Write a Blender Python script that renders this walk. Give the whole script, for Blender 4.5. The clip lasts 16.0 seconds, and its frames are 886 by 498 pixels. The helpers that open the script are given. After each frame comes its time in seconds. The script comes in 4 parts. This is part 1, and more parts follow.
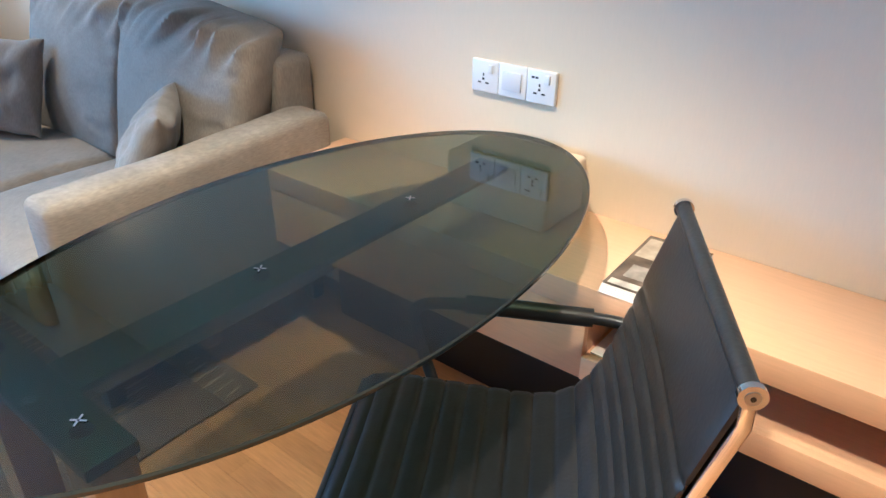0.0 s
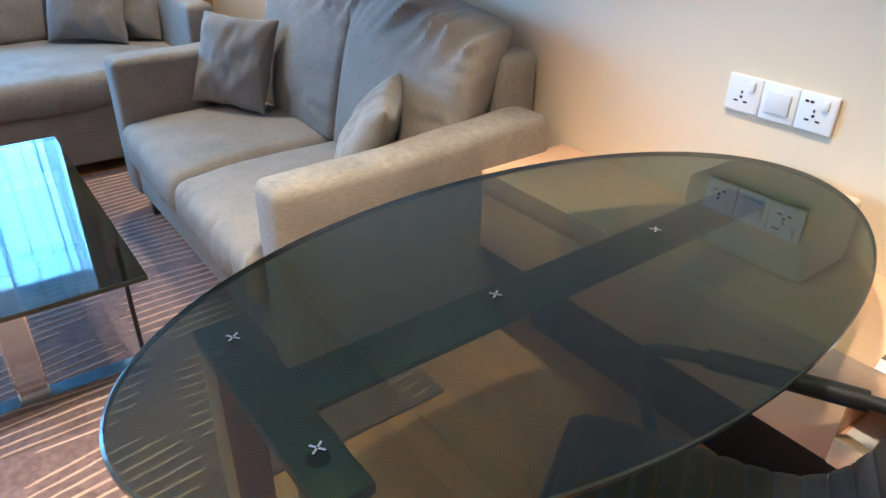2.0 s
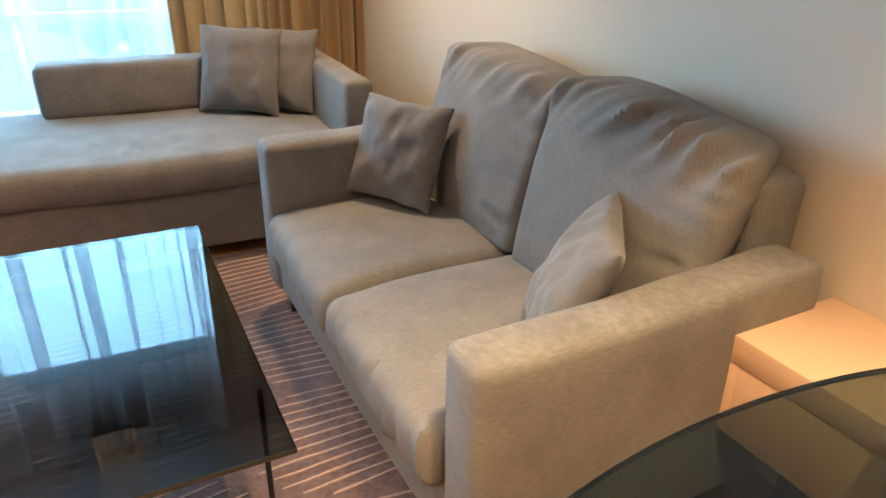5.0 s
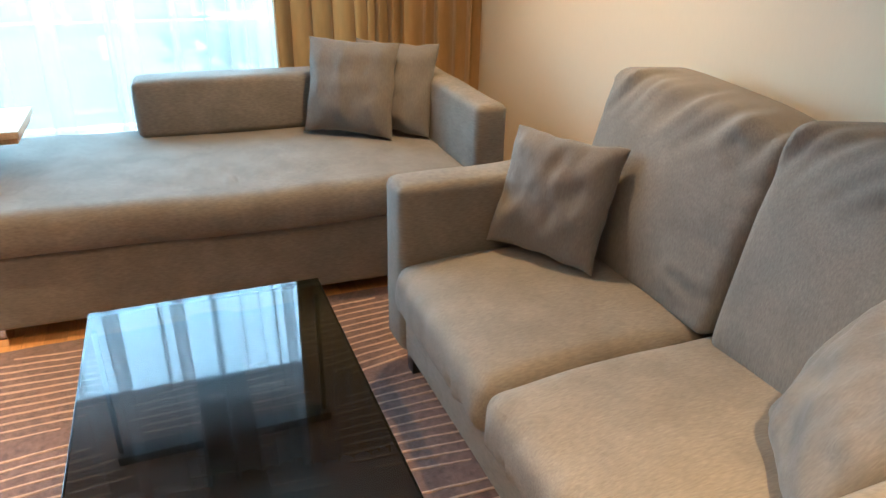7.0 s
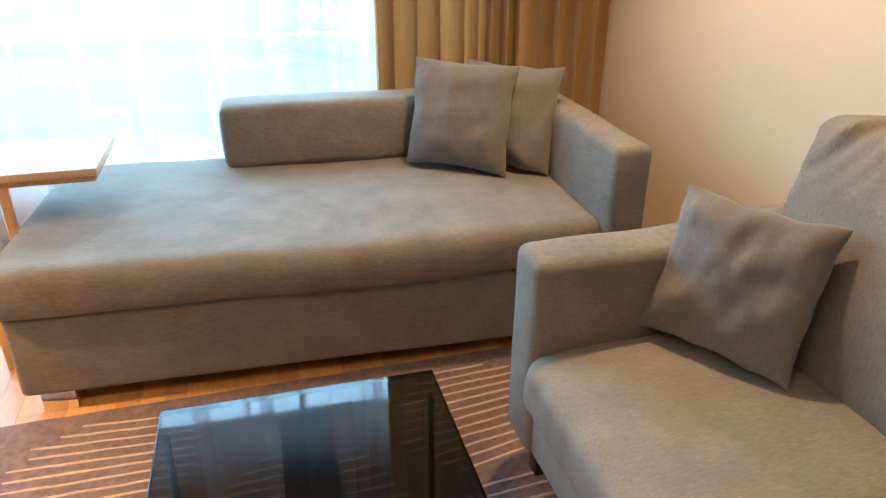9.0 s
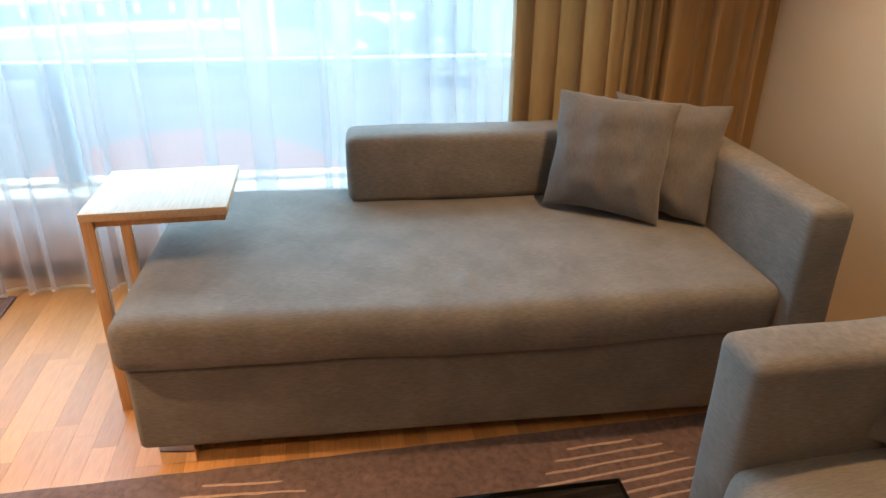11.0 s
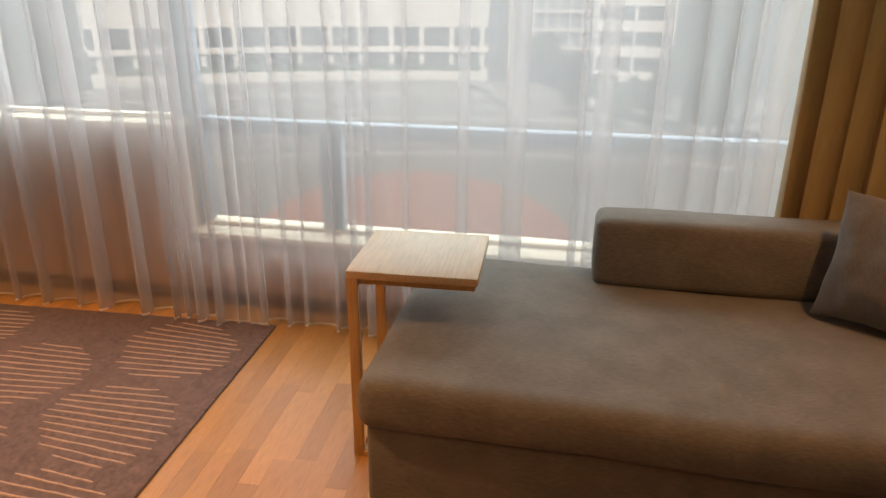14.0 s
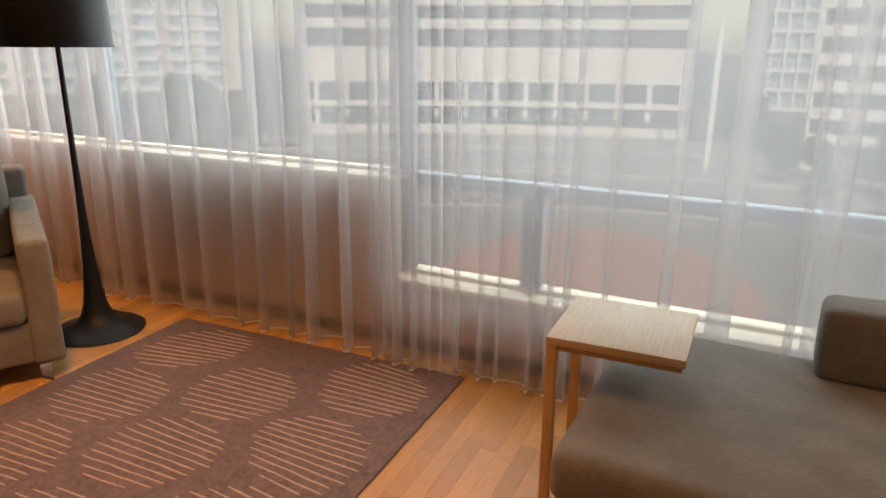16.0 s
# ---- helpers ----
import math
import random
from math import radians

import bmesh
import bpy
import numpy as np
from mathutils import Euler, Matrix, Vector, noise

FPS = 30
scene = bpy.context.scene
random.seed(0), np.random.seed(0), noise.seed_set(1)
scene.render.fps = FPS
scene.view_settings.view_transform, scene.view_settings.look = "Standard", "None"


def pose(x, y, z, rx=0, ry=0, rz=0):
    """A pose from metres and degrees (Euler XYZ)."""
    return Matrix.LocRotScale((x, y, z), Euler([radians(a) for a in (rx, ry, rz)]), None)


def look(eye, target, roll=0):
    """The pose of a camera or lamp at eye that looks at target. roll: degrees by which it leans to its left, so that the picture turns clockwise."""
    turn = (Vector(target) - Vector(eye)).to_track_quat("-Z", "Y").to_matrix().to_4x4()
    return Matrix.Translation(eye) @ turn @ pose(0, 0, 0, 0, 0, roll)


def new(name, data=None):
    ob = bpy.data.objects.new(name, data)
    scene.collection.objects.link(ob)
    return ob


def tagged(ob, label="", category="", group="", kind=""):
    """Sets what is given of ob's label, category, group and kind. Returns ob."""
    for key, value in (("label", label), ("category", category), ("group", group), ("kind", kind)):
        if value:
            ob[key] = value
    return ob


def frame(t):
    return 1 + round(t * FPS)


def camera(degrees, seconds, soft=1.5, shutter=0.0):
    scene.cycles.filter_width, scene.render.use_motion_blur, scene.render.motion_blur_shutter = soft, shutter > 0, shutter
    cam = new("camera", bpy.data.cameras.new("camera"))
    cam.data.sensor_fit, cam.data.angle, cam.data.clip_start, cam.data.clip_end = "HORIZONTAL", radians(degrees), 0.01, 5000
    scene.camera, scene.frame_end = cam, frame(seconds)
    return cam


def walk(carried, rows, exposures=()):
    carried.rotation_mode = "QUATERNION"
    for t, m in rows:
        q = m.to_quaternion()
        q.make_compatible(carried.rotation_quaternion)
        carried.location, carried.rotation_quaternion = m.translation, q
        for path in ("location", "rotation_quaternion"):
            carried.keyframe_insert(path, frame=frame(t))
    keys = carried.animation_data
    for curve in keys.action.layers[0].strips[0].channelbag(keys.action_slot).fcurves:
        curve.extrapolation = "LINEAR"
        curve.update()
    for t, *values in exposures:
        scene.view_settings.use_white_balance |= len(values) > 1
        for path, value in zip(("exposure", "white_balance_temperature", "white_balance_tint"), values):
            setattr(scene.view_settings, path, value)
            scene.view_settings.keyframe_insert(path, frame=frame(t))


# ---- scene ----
# ---- camera ----
cam = camera(65.2, 16.0)
PATH = [
    (0, (0.128, 0.239, 1.352), (-0.963, 1.616, 0.396), 0.4),
    (0.5, (0.116, 0.262, 1.342), (-1.07, 1.554, 0.38), 0.5),
    (1, (0.076, 0.261, 1.335), (-1.197, 1.46, 0.363), 0.4),
    (1.5, (0.015, 0.246, 1.34), (-1.33, 1.356, 0.359), 0.4),
    (2, (-0.074, 0.232, 1.352), (-1.466, 1.278, 0.367), 0.6),
    (2.5, (-0.147, 0.209, 1.361), (-1.564, 1.222, 0.379), 0.7),
    (3, (-0.222, 0.225, 1.369), (-1.665, 1.219, 0.405), 0.7),
    (3.5, (-0.32, 0.276, 1.381), (-1.797, 1.251, 0.451), 0.7),
    (4, (-0.421, 0.302, 1.376), (-1.938, 1.251, 0.483), 0.9),
    (4.5, (-0.526, 0.296, 1.361), (-2.095, 1.183, 0.493), 0.8),
    (7, (-1.141, 0.206, 1.348), (-2.818, 0.892, 0.502), 0.8),
    (7.5, (-1.258, 0.161, 1.354), (-2.957, 0.778, 0.499), 0.4),
    (8, (-1.344, 0.124, 1.362), (-3.056, 0.705, 0.506), 0.3),
    (8.5, (-1.466, 0.161, 1.375), (-3.191, 0.7, 0.518), 0.3),
    (9, (-1.608, 0.202, 1.374), (-3.348, 0.693, 0.519), 0.1),
    (9.5, (-1.728, 0.155, 1.373), (-3.484, 0.583, 0.518), -0.0),
    (12, (-1.9793, -0.0316, 1.4684), (-3.7906, 0.1814, 0.6466), 0.59),
    (12.5, (-1.9903, -0.0446, 1.4804), (-3.8221, 0.0733, 0.6846), 0.59),
    (13, (-1.9895, -0.0617, 1.4718), (-3.8410, -0.0658, 0.7168), 0.47),
    (13.5, (-1.9916, -0.0818, 1.4883), (-3.8449, -0.2218, 0.7480), 0.46),
    (14, (-1.9918, -0.1009, 1.4988), (-3.8394, -0.3788, 0.7843), 0.35),
    (14.5, (-1.9994, -0.1142, 1.5081), (-3.8341, -0.5245, 0.8262), 0.33),
    (15, (-2.0004, -0.1372, 1.5184), (-3.8180, -0.6656, 0.8727), 0.36),
    (15.5, (-1.9890, -0.1671, 1.5293), (-3.7795, -0.8165, 0.9182), 0.39),
    (16, (-1.9756, -0.1821, 1.5382), (-3.7237, -0.9632, 0.9618), 0.42),
]
EXPO = [
    (0.0, 1.52, 3700, -8), (2.5, 1.47, 3850, -8), (4.0, 1.28, 4150, -7), (4.5, 1.28, 4450, -7), (7.0, 1.30, 5200, -6), (9.7, 1.34, 5250, -6),
    (11.8, 0.2, 6900, 8), (12.5, 0.04, 8400, 14), (13.5, -0.18, 8300, 16), (14.5, -0.40, 8500, 17), (16.0, -0.52, 8400, 16),
]
walk(cam, [(t, look(eye, target, roll)) for t, eye, target, roll in PATH], EXPO)

# ---- world, sun, lamps ----
world = bpy.data.worlds.new("world")
scene.world = world
world.use_nodes = True
wn = world.node_tree.nodes
sky = wn.new("ShaderNodeTexSky")
sky.sky_type = 'NISHITA'
sky.sun_disc = False
sky.sun_elevation, sky.sun_rotation = radians(52), radians(70)
world.node_tree.links.new(sky.outputs[0], wn["Background"].inputs[0])
wn["Background"].inputs[1].default_value = 0.10


def lamp(name, kind, m, energy, colour, **kw):
    data = bpy.data.lights.new(name, kind)
    data.energy, data.color = energy, colour
    if kind == 'SUN':
        data.angle = kw["angle"]
    if kind == 'SPOT':
        data.spot_size, data.spot_blend, data.shadow_soft_size = radians(kw["cone"]), kw["blend"], kw["soft"]
    if kind == 'AREA':
        data.shape, data.size, data.size_y, data.spread = 'RECTANGLE', kw["w"], kw["h"], radians(170)
    ob = new(name, data)
    ob.matrix_world = m
    return ob


lamp("sun", 'SUN', look((40, 14, 55), (0, 0, 0)), 3.0, (1, 0.97, 0.92), angle=radians(0.5))
CEIL = 2.62
WARM = (1.0, 0.545, 0.235)
# First and third follow cast shadows by the desk; the rest are added warm fill.
DOWNLIGHTS = [(-0.86, 0.80, 158, 75), (-3.35, 1.1, 80, 94), (-0.15, 0.38, 100, 89), (-3.15, -2.05, 265, 94), (-4.0, -4.6, 170, 95), (-1.5, -0.6, 92, 106), (0.6, -1.8, 38, 110)]
for lx, ly, watts, cone in DOWNLIGHTS:
    lamp("downlight_and_fill_beam", 'SPOT', look((lx, ly, CEIL - 0.03), (lx, ly, 0)), watts, WARM, cone=cone, blend=0.75, soft=0.04)
lamp("window_daylight", 'AREA', look((-5.45, -1.8, 1.62), (-3.45, -1.8, 0.87)), 300, (0.59, 0.815, 1.0), w=7.4, h=1.95)


# ---- materials ----
def mat(name, colour, rough=0.6, metal=0.0, scale=(1, 1, 1), grain=0.0, grain_size=40.0, stain=0.0, stain_size=3.0, bump=0.0, bump_size=200.0,
        sheen=0.0, per_object=0.0, coat=0.0):
    m = bpy.data.materials.new(name)
    m.use_nodes = True
    nodes, links = m.node_tree.nodes, m.node_tree.links
    b = nodes["Principled BSDF"]
    b.inputs["Roughness"].default_value = rough
    b.inputs["Metallic"].default_value = metal
    b.inputs["Sheen Weight"].default_value = sheen
    b.inputs["Coat Weight"].default_value = coat
    coord = nodes.new("ShaderNodeTexCoord")
    mapping = nodes.new("ShaderNodeMapping")
    mapping.inputs["Scale"].default_value = scale
    links.new(coord.outputs["Object"], mapping.inputs[0])
    value = None

    def wave(size, amount, detail, vec):
        n = nodes.new("ShaderNodeTexNoise")
        n.inputs["Scale"].default_value, n.inputs["Detail"].default_value = size, detail
        links.new(vec, n.inputs["Vector"])
        r = nodes.new("ShaderNodeMapRange")
        r.inputs["From Min"].default_value, r.inputs["From Max"].default_value = 0.25, 0.75
        r.inputs["To Min"].default_value, r.inputs["To Max"].default_value = 1 - amount, 1 + amount
        links.new(n.outputs["Fac"], r.inputs["Value"])
        return r.outputs["Result"]

    outs = []
    if grain:
        outs.append(wave(grain_size, grain, 5, mapping.outputs[0]))
    if stain:
        outs.append(wave(stain_size, stain, 3, coord.outputs["Object"]))
    if per_object:
        info = nodes.new("ShaderNodeObjectInfo")
        r = nodes.new("ShaderNodeMapRange")
        r.inputs["To Min"].default_value, r.inputs["To Max"].default_value = 1 - per_object, 1 + per_object
        links.new(info.outputs["Random"], r.inputs["Value"])
        outs.append(r.outputs["Result"])
        geo = nodes.new("ShaderNodeNewGeometry")
        r2 = nodes.new("ShaderNodeMapRange")
        r2.inputs["To Min"].default_value, r2.inputs["To Max"].default_value = 1 - per_object, 1 + per_object
        links.new(geo.outputs["Random Per Island"], r2.inputs["Value"])
        outs.append(r2.outputs["Result"])
    for o in outs:
        if value is None:
            value = o
        else:
            k = nodes.new("ShaderNodeMath")
            k.operation = 'MULTIPLY'
            links.new(value, k.inputs[0])
            links.new(o, k.inputs[1])
            value = k.outputs[0]
    if value is None:
        b.inputs["Base Color"].default_value = (*colour, 1)
    else:
        v = nodes.new("ShaderNodeVectorMath")
        v.operation = 'SCALE'
        v.inputs[0].default_value = colour
        links.new(value, v.inputs["Scale"])
        links.new(v.outputs[0], b.inputs["Base Color"])
    if bump:
        n = nodes.new("ShaderNodeTexNoise")
        n.inputs["Scale"].default_value, n.inputs["Detail"].default_value = bump_size, 3
        links.new(mapping.outputs[0], n.inputs["Vector"])
        bp = nodes.new("ShaderNodeBump")
        bp.inputs["Strength"].default_value, bp.inputs["Distance"].default_value = bump, 0.002
        links.new(n.outputs["Fac"], bp.inputs["Height"])
        links.new(bp.outputs[0], b.inputs["Normal"])
    return m


def tinted_glass(name, tint, ior=1.5, rough=0.0):
    """A pane whose reflection follows the angle and whose body lets tinted light through, also in its shadow."""
    m = bpy.data.materials.new(name)
    m.use_nodes = True
    nodes, links = m.node_tree.nodes, m.node_tree.links
    nodes.remove(nodes["Principled BSDF"])
    tr = nodes.new("ShaderNodeBsdfTransparent")
    tr.inputs[0].default_value = (*tint, 1)
    gl = nodes.new("ShaderNodeBsdfGlossy")
    gl.inputs["Roughness"].default_value = rough
    fr = nodes.new("ShaderNodeFresnel")
    fr.inputs["IOR"].default_value = ior
    mix = nodes.new("ShaderNodeMixShader")
    links.new(fr.outputs[0], mix.inputs[0])
    links.new(tr.outputs[0], mix.inputs[1])
    links.new(gl.outputs[0], mix.inputs[2])
    links.new(mix.outputs[0], nodes["Material Output"].inputs[0])
    return m


def clear_tint(name, tint):
    """The under side and edges of a pane: tinted, without a second reflection."""
    m = bpy.data.materials.new(name)
    m.use_nodes = True
    nodes = m.node_tree.nodes
    nodes.remove(nodes["Principled BSDF"])
    tr = nodes.new("ShaderNodeBsdfTransparent")
    tr.inputs[0].default_value = (*tint, 1)
    m.node_tree.links.new(tr.outputs[0], nodes["Material Output"].inputs[0])
    return m


def glaze(ob, under, axis, edge=None):
    """Gives the face away from axis the plain tint, and the rim its own edge."""
    ob.data.materials.append(under)
    if edge:
        ob.data.materials.append(edge)
    for p in ob.data.polygons:
        d = p.normal.dot(Vector(axis))
        p.material_index = 0 if d > 0.97 else 2 if edge and d > -0.97 else 1
    return ob


def sheer_cloth(name, colour, clear):
    """Voile: part of the light goes straight through, the rest is scattered on both sides."""
    m = bpy.data.materials.new(name)
    m.use_nodes = True
    nodes, links = m.node_tree.nodes, m.node_tree.links
    nodes.remove(nodes["Principled BSDF"])
    tr = nodes.new("ShaderNodeBsdfTransparent")
    df = nodes.new("ShaderNodeBsdfDiffuse")
    tl = nodes.new("ShaderNodeBsdfTranslucent")
    df.inputs[0].default_value = (*colour, 1)
    tl.inputs[0].default_value = (*colour, 1)
    half = nodes.new("ShaderNodeMixShader")
    half.inputs[0].default_value = 0.5
    links.new(df.outputs[0], half.inputs[1])
    links.new(tl.outputs[0], half.inputs[2])
    coord = nodes.new("ShaderNodeTexCoord")
    n = nodes.new("ShaderNodeTexNoise")
    mp = nodes.new("ShaderNodeMapping")
    mp.inputs["Scale"].default_value = (90, 90, 2.5)
    links.new(coord.outputs["Object"], mp.inputs[0])
    links.new(mp.outputs[0], n.inputs["Vector"])
    n.inputs["Scale"].default_value = 3
    r = nodes.new("ShaderNodeMapRange")
    r.inputs["To Min"].default_value, r.inputs["To Max"].default_value = 1 - clear - 0.015, 1 - clear + 0.015
    links.new(n.outputs["Fac"], r.inputs["Value"])
    mix = nodes.new("ShaderNodeMixShader")
    links.new(r.outputs["Result"], mix.inputs[0])
    links.new(tr.outputs[0], mix.inputs[1])
    links.new(half.outputs[0], mix.inputs[2])
    links.new(mix.outputs[0], nodes["Material Output"].inputs[0])
    return m


def glow(name, colour, strength):
    m = bpy.data.materials.new(name)
    m.use_nodes = True
    nodes = m.node_tree.nodes
    b = nodes["Principled BSDF"]
    b.inputs["Emission Color"].default_value = (*colour, 1)
    b.inputs["Emission Strength"].default_value = strength
    return m


FABRIC = mat("grey_chenille", (0.208, 0.186, 0.159), 0.9, grain=0.2, grain_size=62, scale=(5, 5, 0.8), stain=0.15, stain_size=8, bump=0.5, bump_size=160, sheen=0.08)
FABRIC_FLAT = mat("grey_chenille_flat", (0.208, 0.186, 0.159), 0.9, grain=0.2, grain_size=62, scale=(5, 0.8, 3), stain=0.15, stain_size=8, bump=0.5, bump_size=160, sheen=0.08)
FABRIC_SIDE = mat("grey_chenille_side", (0.208, 0.186, 0.159), 0.9, grain=0.2, grain_size=62, scale=(0.8, 0.8, 5), stain=0.15, stain_size=8, bump=0.5, bump_size=160, sheen=0.08)
FABRIC_PILLOW = mat("grey_pillow_cloth", (0.175, 0.158, 0.14), 0.9, grain=0.18, grain_size=60, scale=(5, 5, 0.9), stain=0.12, stain_size=9, bump=0.4, bump_size=180, sheen=0.2)
WALL = mat("cream_wallpaper", (0.72, 0.61, 0.44), 0.75, grain=0.016, grain_size=60, scale=(4, 4, 0.4), stain=0.02, stain_size=1.2, bump=0.15, bump_size=260)
# For the unseen walls: dark brown, chosen to lower the bounced fill light.
FARWALL = mat("dark_unseen_wall", (0.16, 0.105, 0.07), 0.6, grain=0.15, grain_size=8, scale=(8, 8, 0.6), stain=0.05)
CEILING = mat("ceiling_paint", (0.7, 0.67, 0.62), 0.9, stain=0.02, bump=0.05)
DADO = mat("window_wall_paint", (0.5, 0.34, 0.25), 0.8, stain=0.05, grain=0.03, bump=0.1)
SILL = mat("sill_paint", (0.74, 0.6, 0.44), 0.7, stain=0.03)
LAMINATE = mat("peach_laminate", (0.68, 0.44, 0.25), 0.42, grain=0.05, grain_size=14, scale=(1, 12, 12), stain=0.03, bump=0.03)
# Peach laminate darkened: the niche's shade is painted into this colour.
NICHE_SHADED = mat("niche_board_shaded", (0.5, 0.32, 0.2), 0.55, grain=0.06, grain_size=14, scale=(1, 12, 12), stain=0.04)
BLACKBOARD = mat("black_board", (0.012, 0.012, 0.013), 0.5, stain=0.2)
OAK = mat("oak_floor", (0.52, 0.268, 0.092), 0.36, grain=0.13, grain_size=9, scale=(1.5, 16, 4), stain=0.07, stain_size=4, bump=0.06, bump_size=30, per_object=0.19)
OAKTOP = mat("pale_oak", (0.66, 0.48, 0.29), 0.38, grain=0.13, grain_size=8, scale=(1.2, 16, 16), stain=0.05, bump=0.05)
OAKLEG = mat("oak_leg", (0.55, 0.33, 0.15), 0.42, grain=0.15, grain_size=8, scale=(16, 16, 1.2), stain=0.05, bump=0.05)
RUG = mat("mauve_rug_pile", (0.15, 0.094, 0.085), 0.97, grain=0.38, grain_size=55, stain=0.15, stain_size=9, bump=1.0, bump_size=350, sheen=0.25)
STRIPE = mat("cream_rug_yarn", (0.50, 0.36, 0.29), 0.95, grain=0.2, grain_size=120, bump=0.8, bump_size=300)
DRAPE = mat("ochre_drape", (0.44, 0.27, 0.105), 0.8, grain=0.08, grain_size=60, scale=(1, 1, 0.2), stain=0.06, bump=0.2, bump_size=220, sheen=0.25)
def backlit(m, colour, share):
    """Lets a cloth glow a little with light from behind."""
    nodes, links = m.node_tree.nodes, m.node_tree.links
    tl = nodes.new("ShaderNodeBsdfTranslucent")
    tl.inputs[0].default_value = (*colour, 1)
    mix = nodes.new("ShaderNodeMixShader")
    mix.inputs[0].default_value = share
    links.new(nodes["Principled BSDF"].outputs[0], mix.inputs[1])
    links.new(tl.outputs[0], mix.inputs[2])
    links.new(mix.outputs[0], nodes["Material Output"].inputs[0])


backlit(DRAPE, (0.46, 0.27, 0.095), 0.06)
LEATHER = mat("black_leather", (0.016, 0.017, 0.019), 0.34, grain=0.2, grain_size=30, bump=0.25, bump_size=140)
LEATHER.node_tree.nodes["Principled BSDF"].inputs["Specular IOR Level"].default_value = 0.42
STITCH = mat("grey_stitching", (0.09, 0.09, 0.1), 0.7, grain=0.1)
CHROME = mat("polished_chrome", (0.75, 0.75, 0.76), 0.09, 1.0, stain=0.03)
SATIN = mat("polished_steel", (0.46, 0.48, 0.50), 0.16, 1.0, stain=0.08, grain=0.05)
DARKSTEEL = mat("dark_lacquered_steel", (0.035, 0.037, 0.04), 0.3, 0.6, stain=0.1)
BEAM = mat("graphite_metal", (0.075, 0.105, 0.11), 0.42, 0.25, stain=0.08, grain=0.1)
BLACKPLASTIC = mat("black_plastic", (0.014, 0.014, 0.015), 0.42, grain=0.1)
PLATE = mat("white_plastic", (0.78, 0.78, 0.8), 0.35, stain=0.02)
ROCKER = mat("pale_grey_plastic", (0.68, 0.68, 0.72), 0.4, stain=0.02)
HOLE = mat("socket_slot", (0.01, 0.01, 0.01), 0.8)
LAMPBLACK = mat("matt_black_lamp", (0.008, 0.008, 0.008), 0.5, stain=0.1)
PAPER = mat("white_paper", (0.75, 0.73, 0.7), 0.7, stain=0.03)
COVER = mat("glossy_cover", (0.13, 0.10, 0.075), 0.2, grain=0.8, grain_size=9, stain=0.5, stain_size=14)
DESKGLASS = tinted_glass("smoked_desk_glass", (0.31, 0.36, 0.295), 1.66)
DESKEDGE = clear_tint("smoked_glass_body", (0.53, 0.58, 0.48))
RIM = mat("ground_glass_rim", (0.022, 0.026, 0.024), 0.16, stain=0.2, stain_size=8)
BLACKGLASS = tinted_glass("black_table_glass", (0.27, 0.31, 0.32), 1.52)
BLACKEDGE = clear_tint("black_glass_body", (0.38, 0.4, 0.41))
PANE = tinted_glass("window_glass", (0.97, 0.98, 0.98), 1.45)
PANEEDGE = clear_tint("window_glass_body", (0.97, 0.98, 0.98))
VOILE = sheer_cloth("white_voile", (0.72, 0.685, 0.68), 0.57)
ALU = mat("window_frame_paint", (0.17, 0.19, 0.22), 0.8, stain=0.05)
CONCRETE = mat("white_facade", (0.68, 0.67, 0.64), 0.85, stain=0.08, stain_size=0.15, grain=0.05, grain_size=1.0)
BLUEGLASS = mat("blue_grey_glazing", (0.24, 0.29, 0.35), 0.3, stain=0.2, stain_size=0.2)
KERB = mat("grey_kerb", (0.4, 0.4, 0.39), 0.9, stain=0.15, stain_size=0.1)
FARGLASS = mat("far_glazing", (0.06, 0.065, 0.07), 0.4, stain=0.3, stain_size=0.3)
ASPHALT = mat("asphalt", (0.055, 0.055, 0.057), 0.9, stain=0.2, stain_size=0.1, grain=0.2, grain_size=2)
ROADWAY = mat("pale_road", (0.22, 0.225, 0.22), 0.9, stain=0.15, stain_size=0.1)
REDPAVE = mat("red_paving", (0.42, 0.18, 0.12), 0.9, stain=0.15, stain_size=0.2, grain=0.1, grain_size=2)
LEAF = mat("foliage", (0.06, 0.1, 0.04), 0.8, stain=0.3, stain_size=0.6, per_object=0.3)
BARK = mat("bark", (0.09, 0.065, 0.045), 0.9, grain=0.3, grain_size=4)
BULB = glow("downlight_glow", (1, 0.75, 0.45), 0.08)


# ---- mesh helpers ----
def link_mesh(name, bm, material, smooth=True):
    me = bpy.data.meshes.new(name)
    bm.to_mesh(me)
    bm.free()
    me.materials.append(material)
    if smooth:
        me.polygons.foreach_set("use_smooth", [True] * len(me.polygons))
        me.set_sharp_from_angle(angle=radians(38))
    return new(name, me)


def part(name, bm, material, parent, label="", smooth=True):
    ob = link_mesh(name, bm, material, smooth)
    ob.parent = parent
    if label:
        tagged(ob, label)
    return ob


def thing(name, label, category, m=None, group="", kind=""):
    ob = new(name)
    ob.empty_display_size = 0.1
    if m is not None:
        ob.matrix_world = m
    return tagged(ob, label, category, group, kind)


def solid(name, bm, material, label, category, group="", kind="", smooth=True):
    return tagged(link_mesh(name, bm, material, smooth), label, category, group, kind)


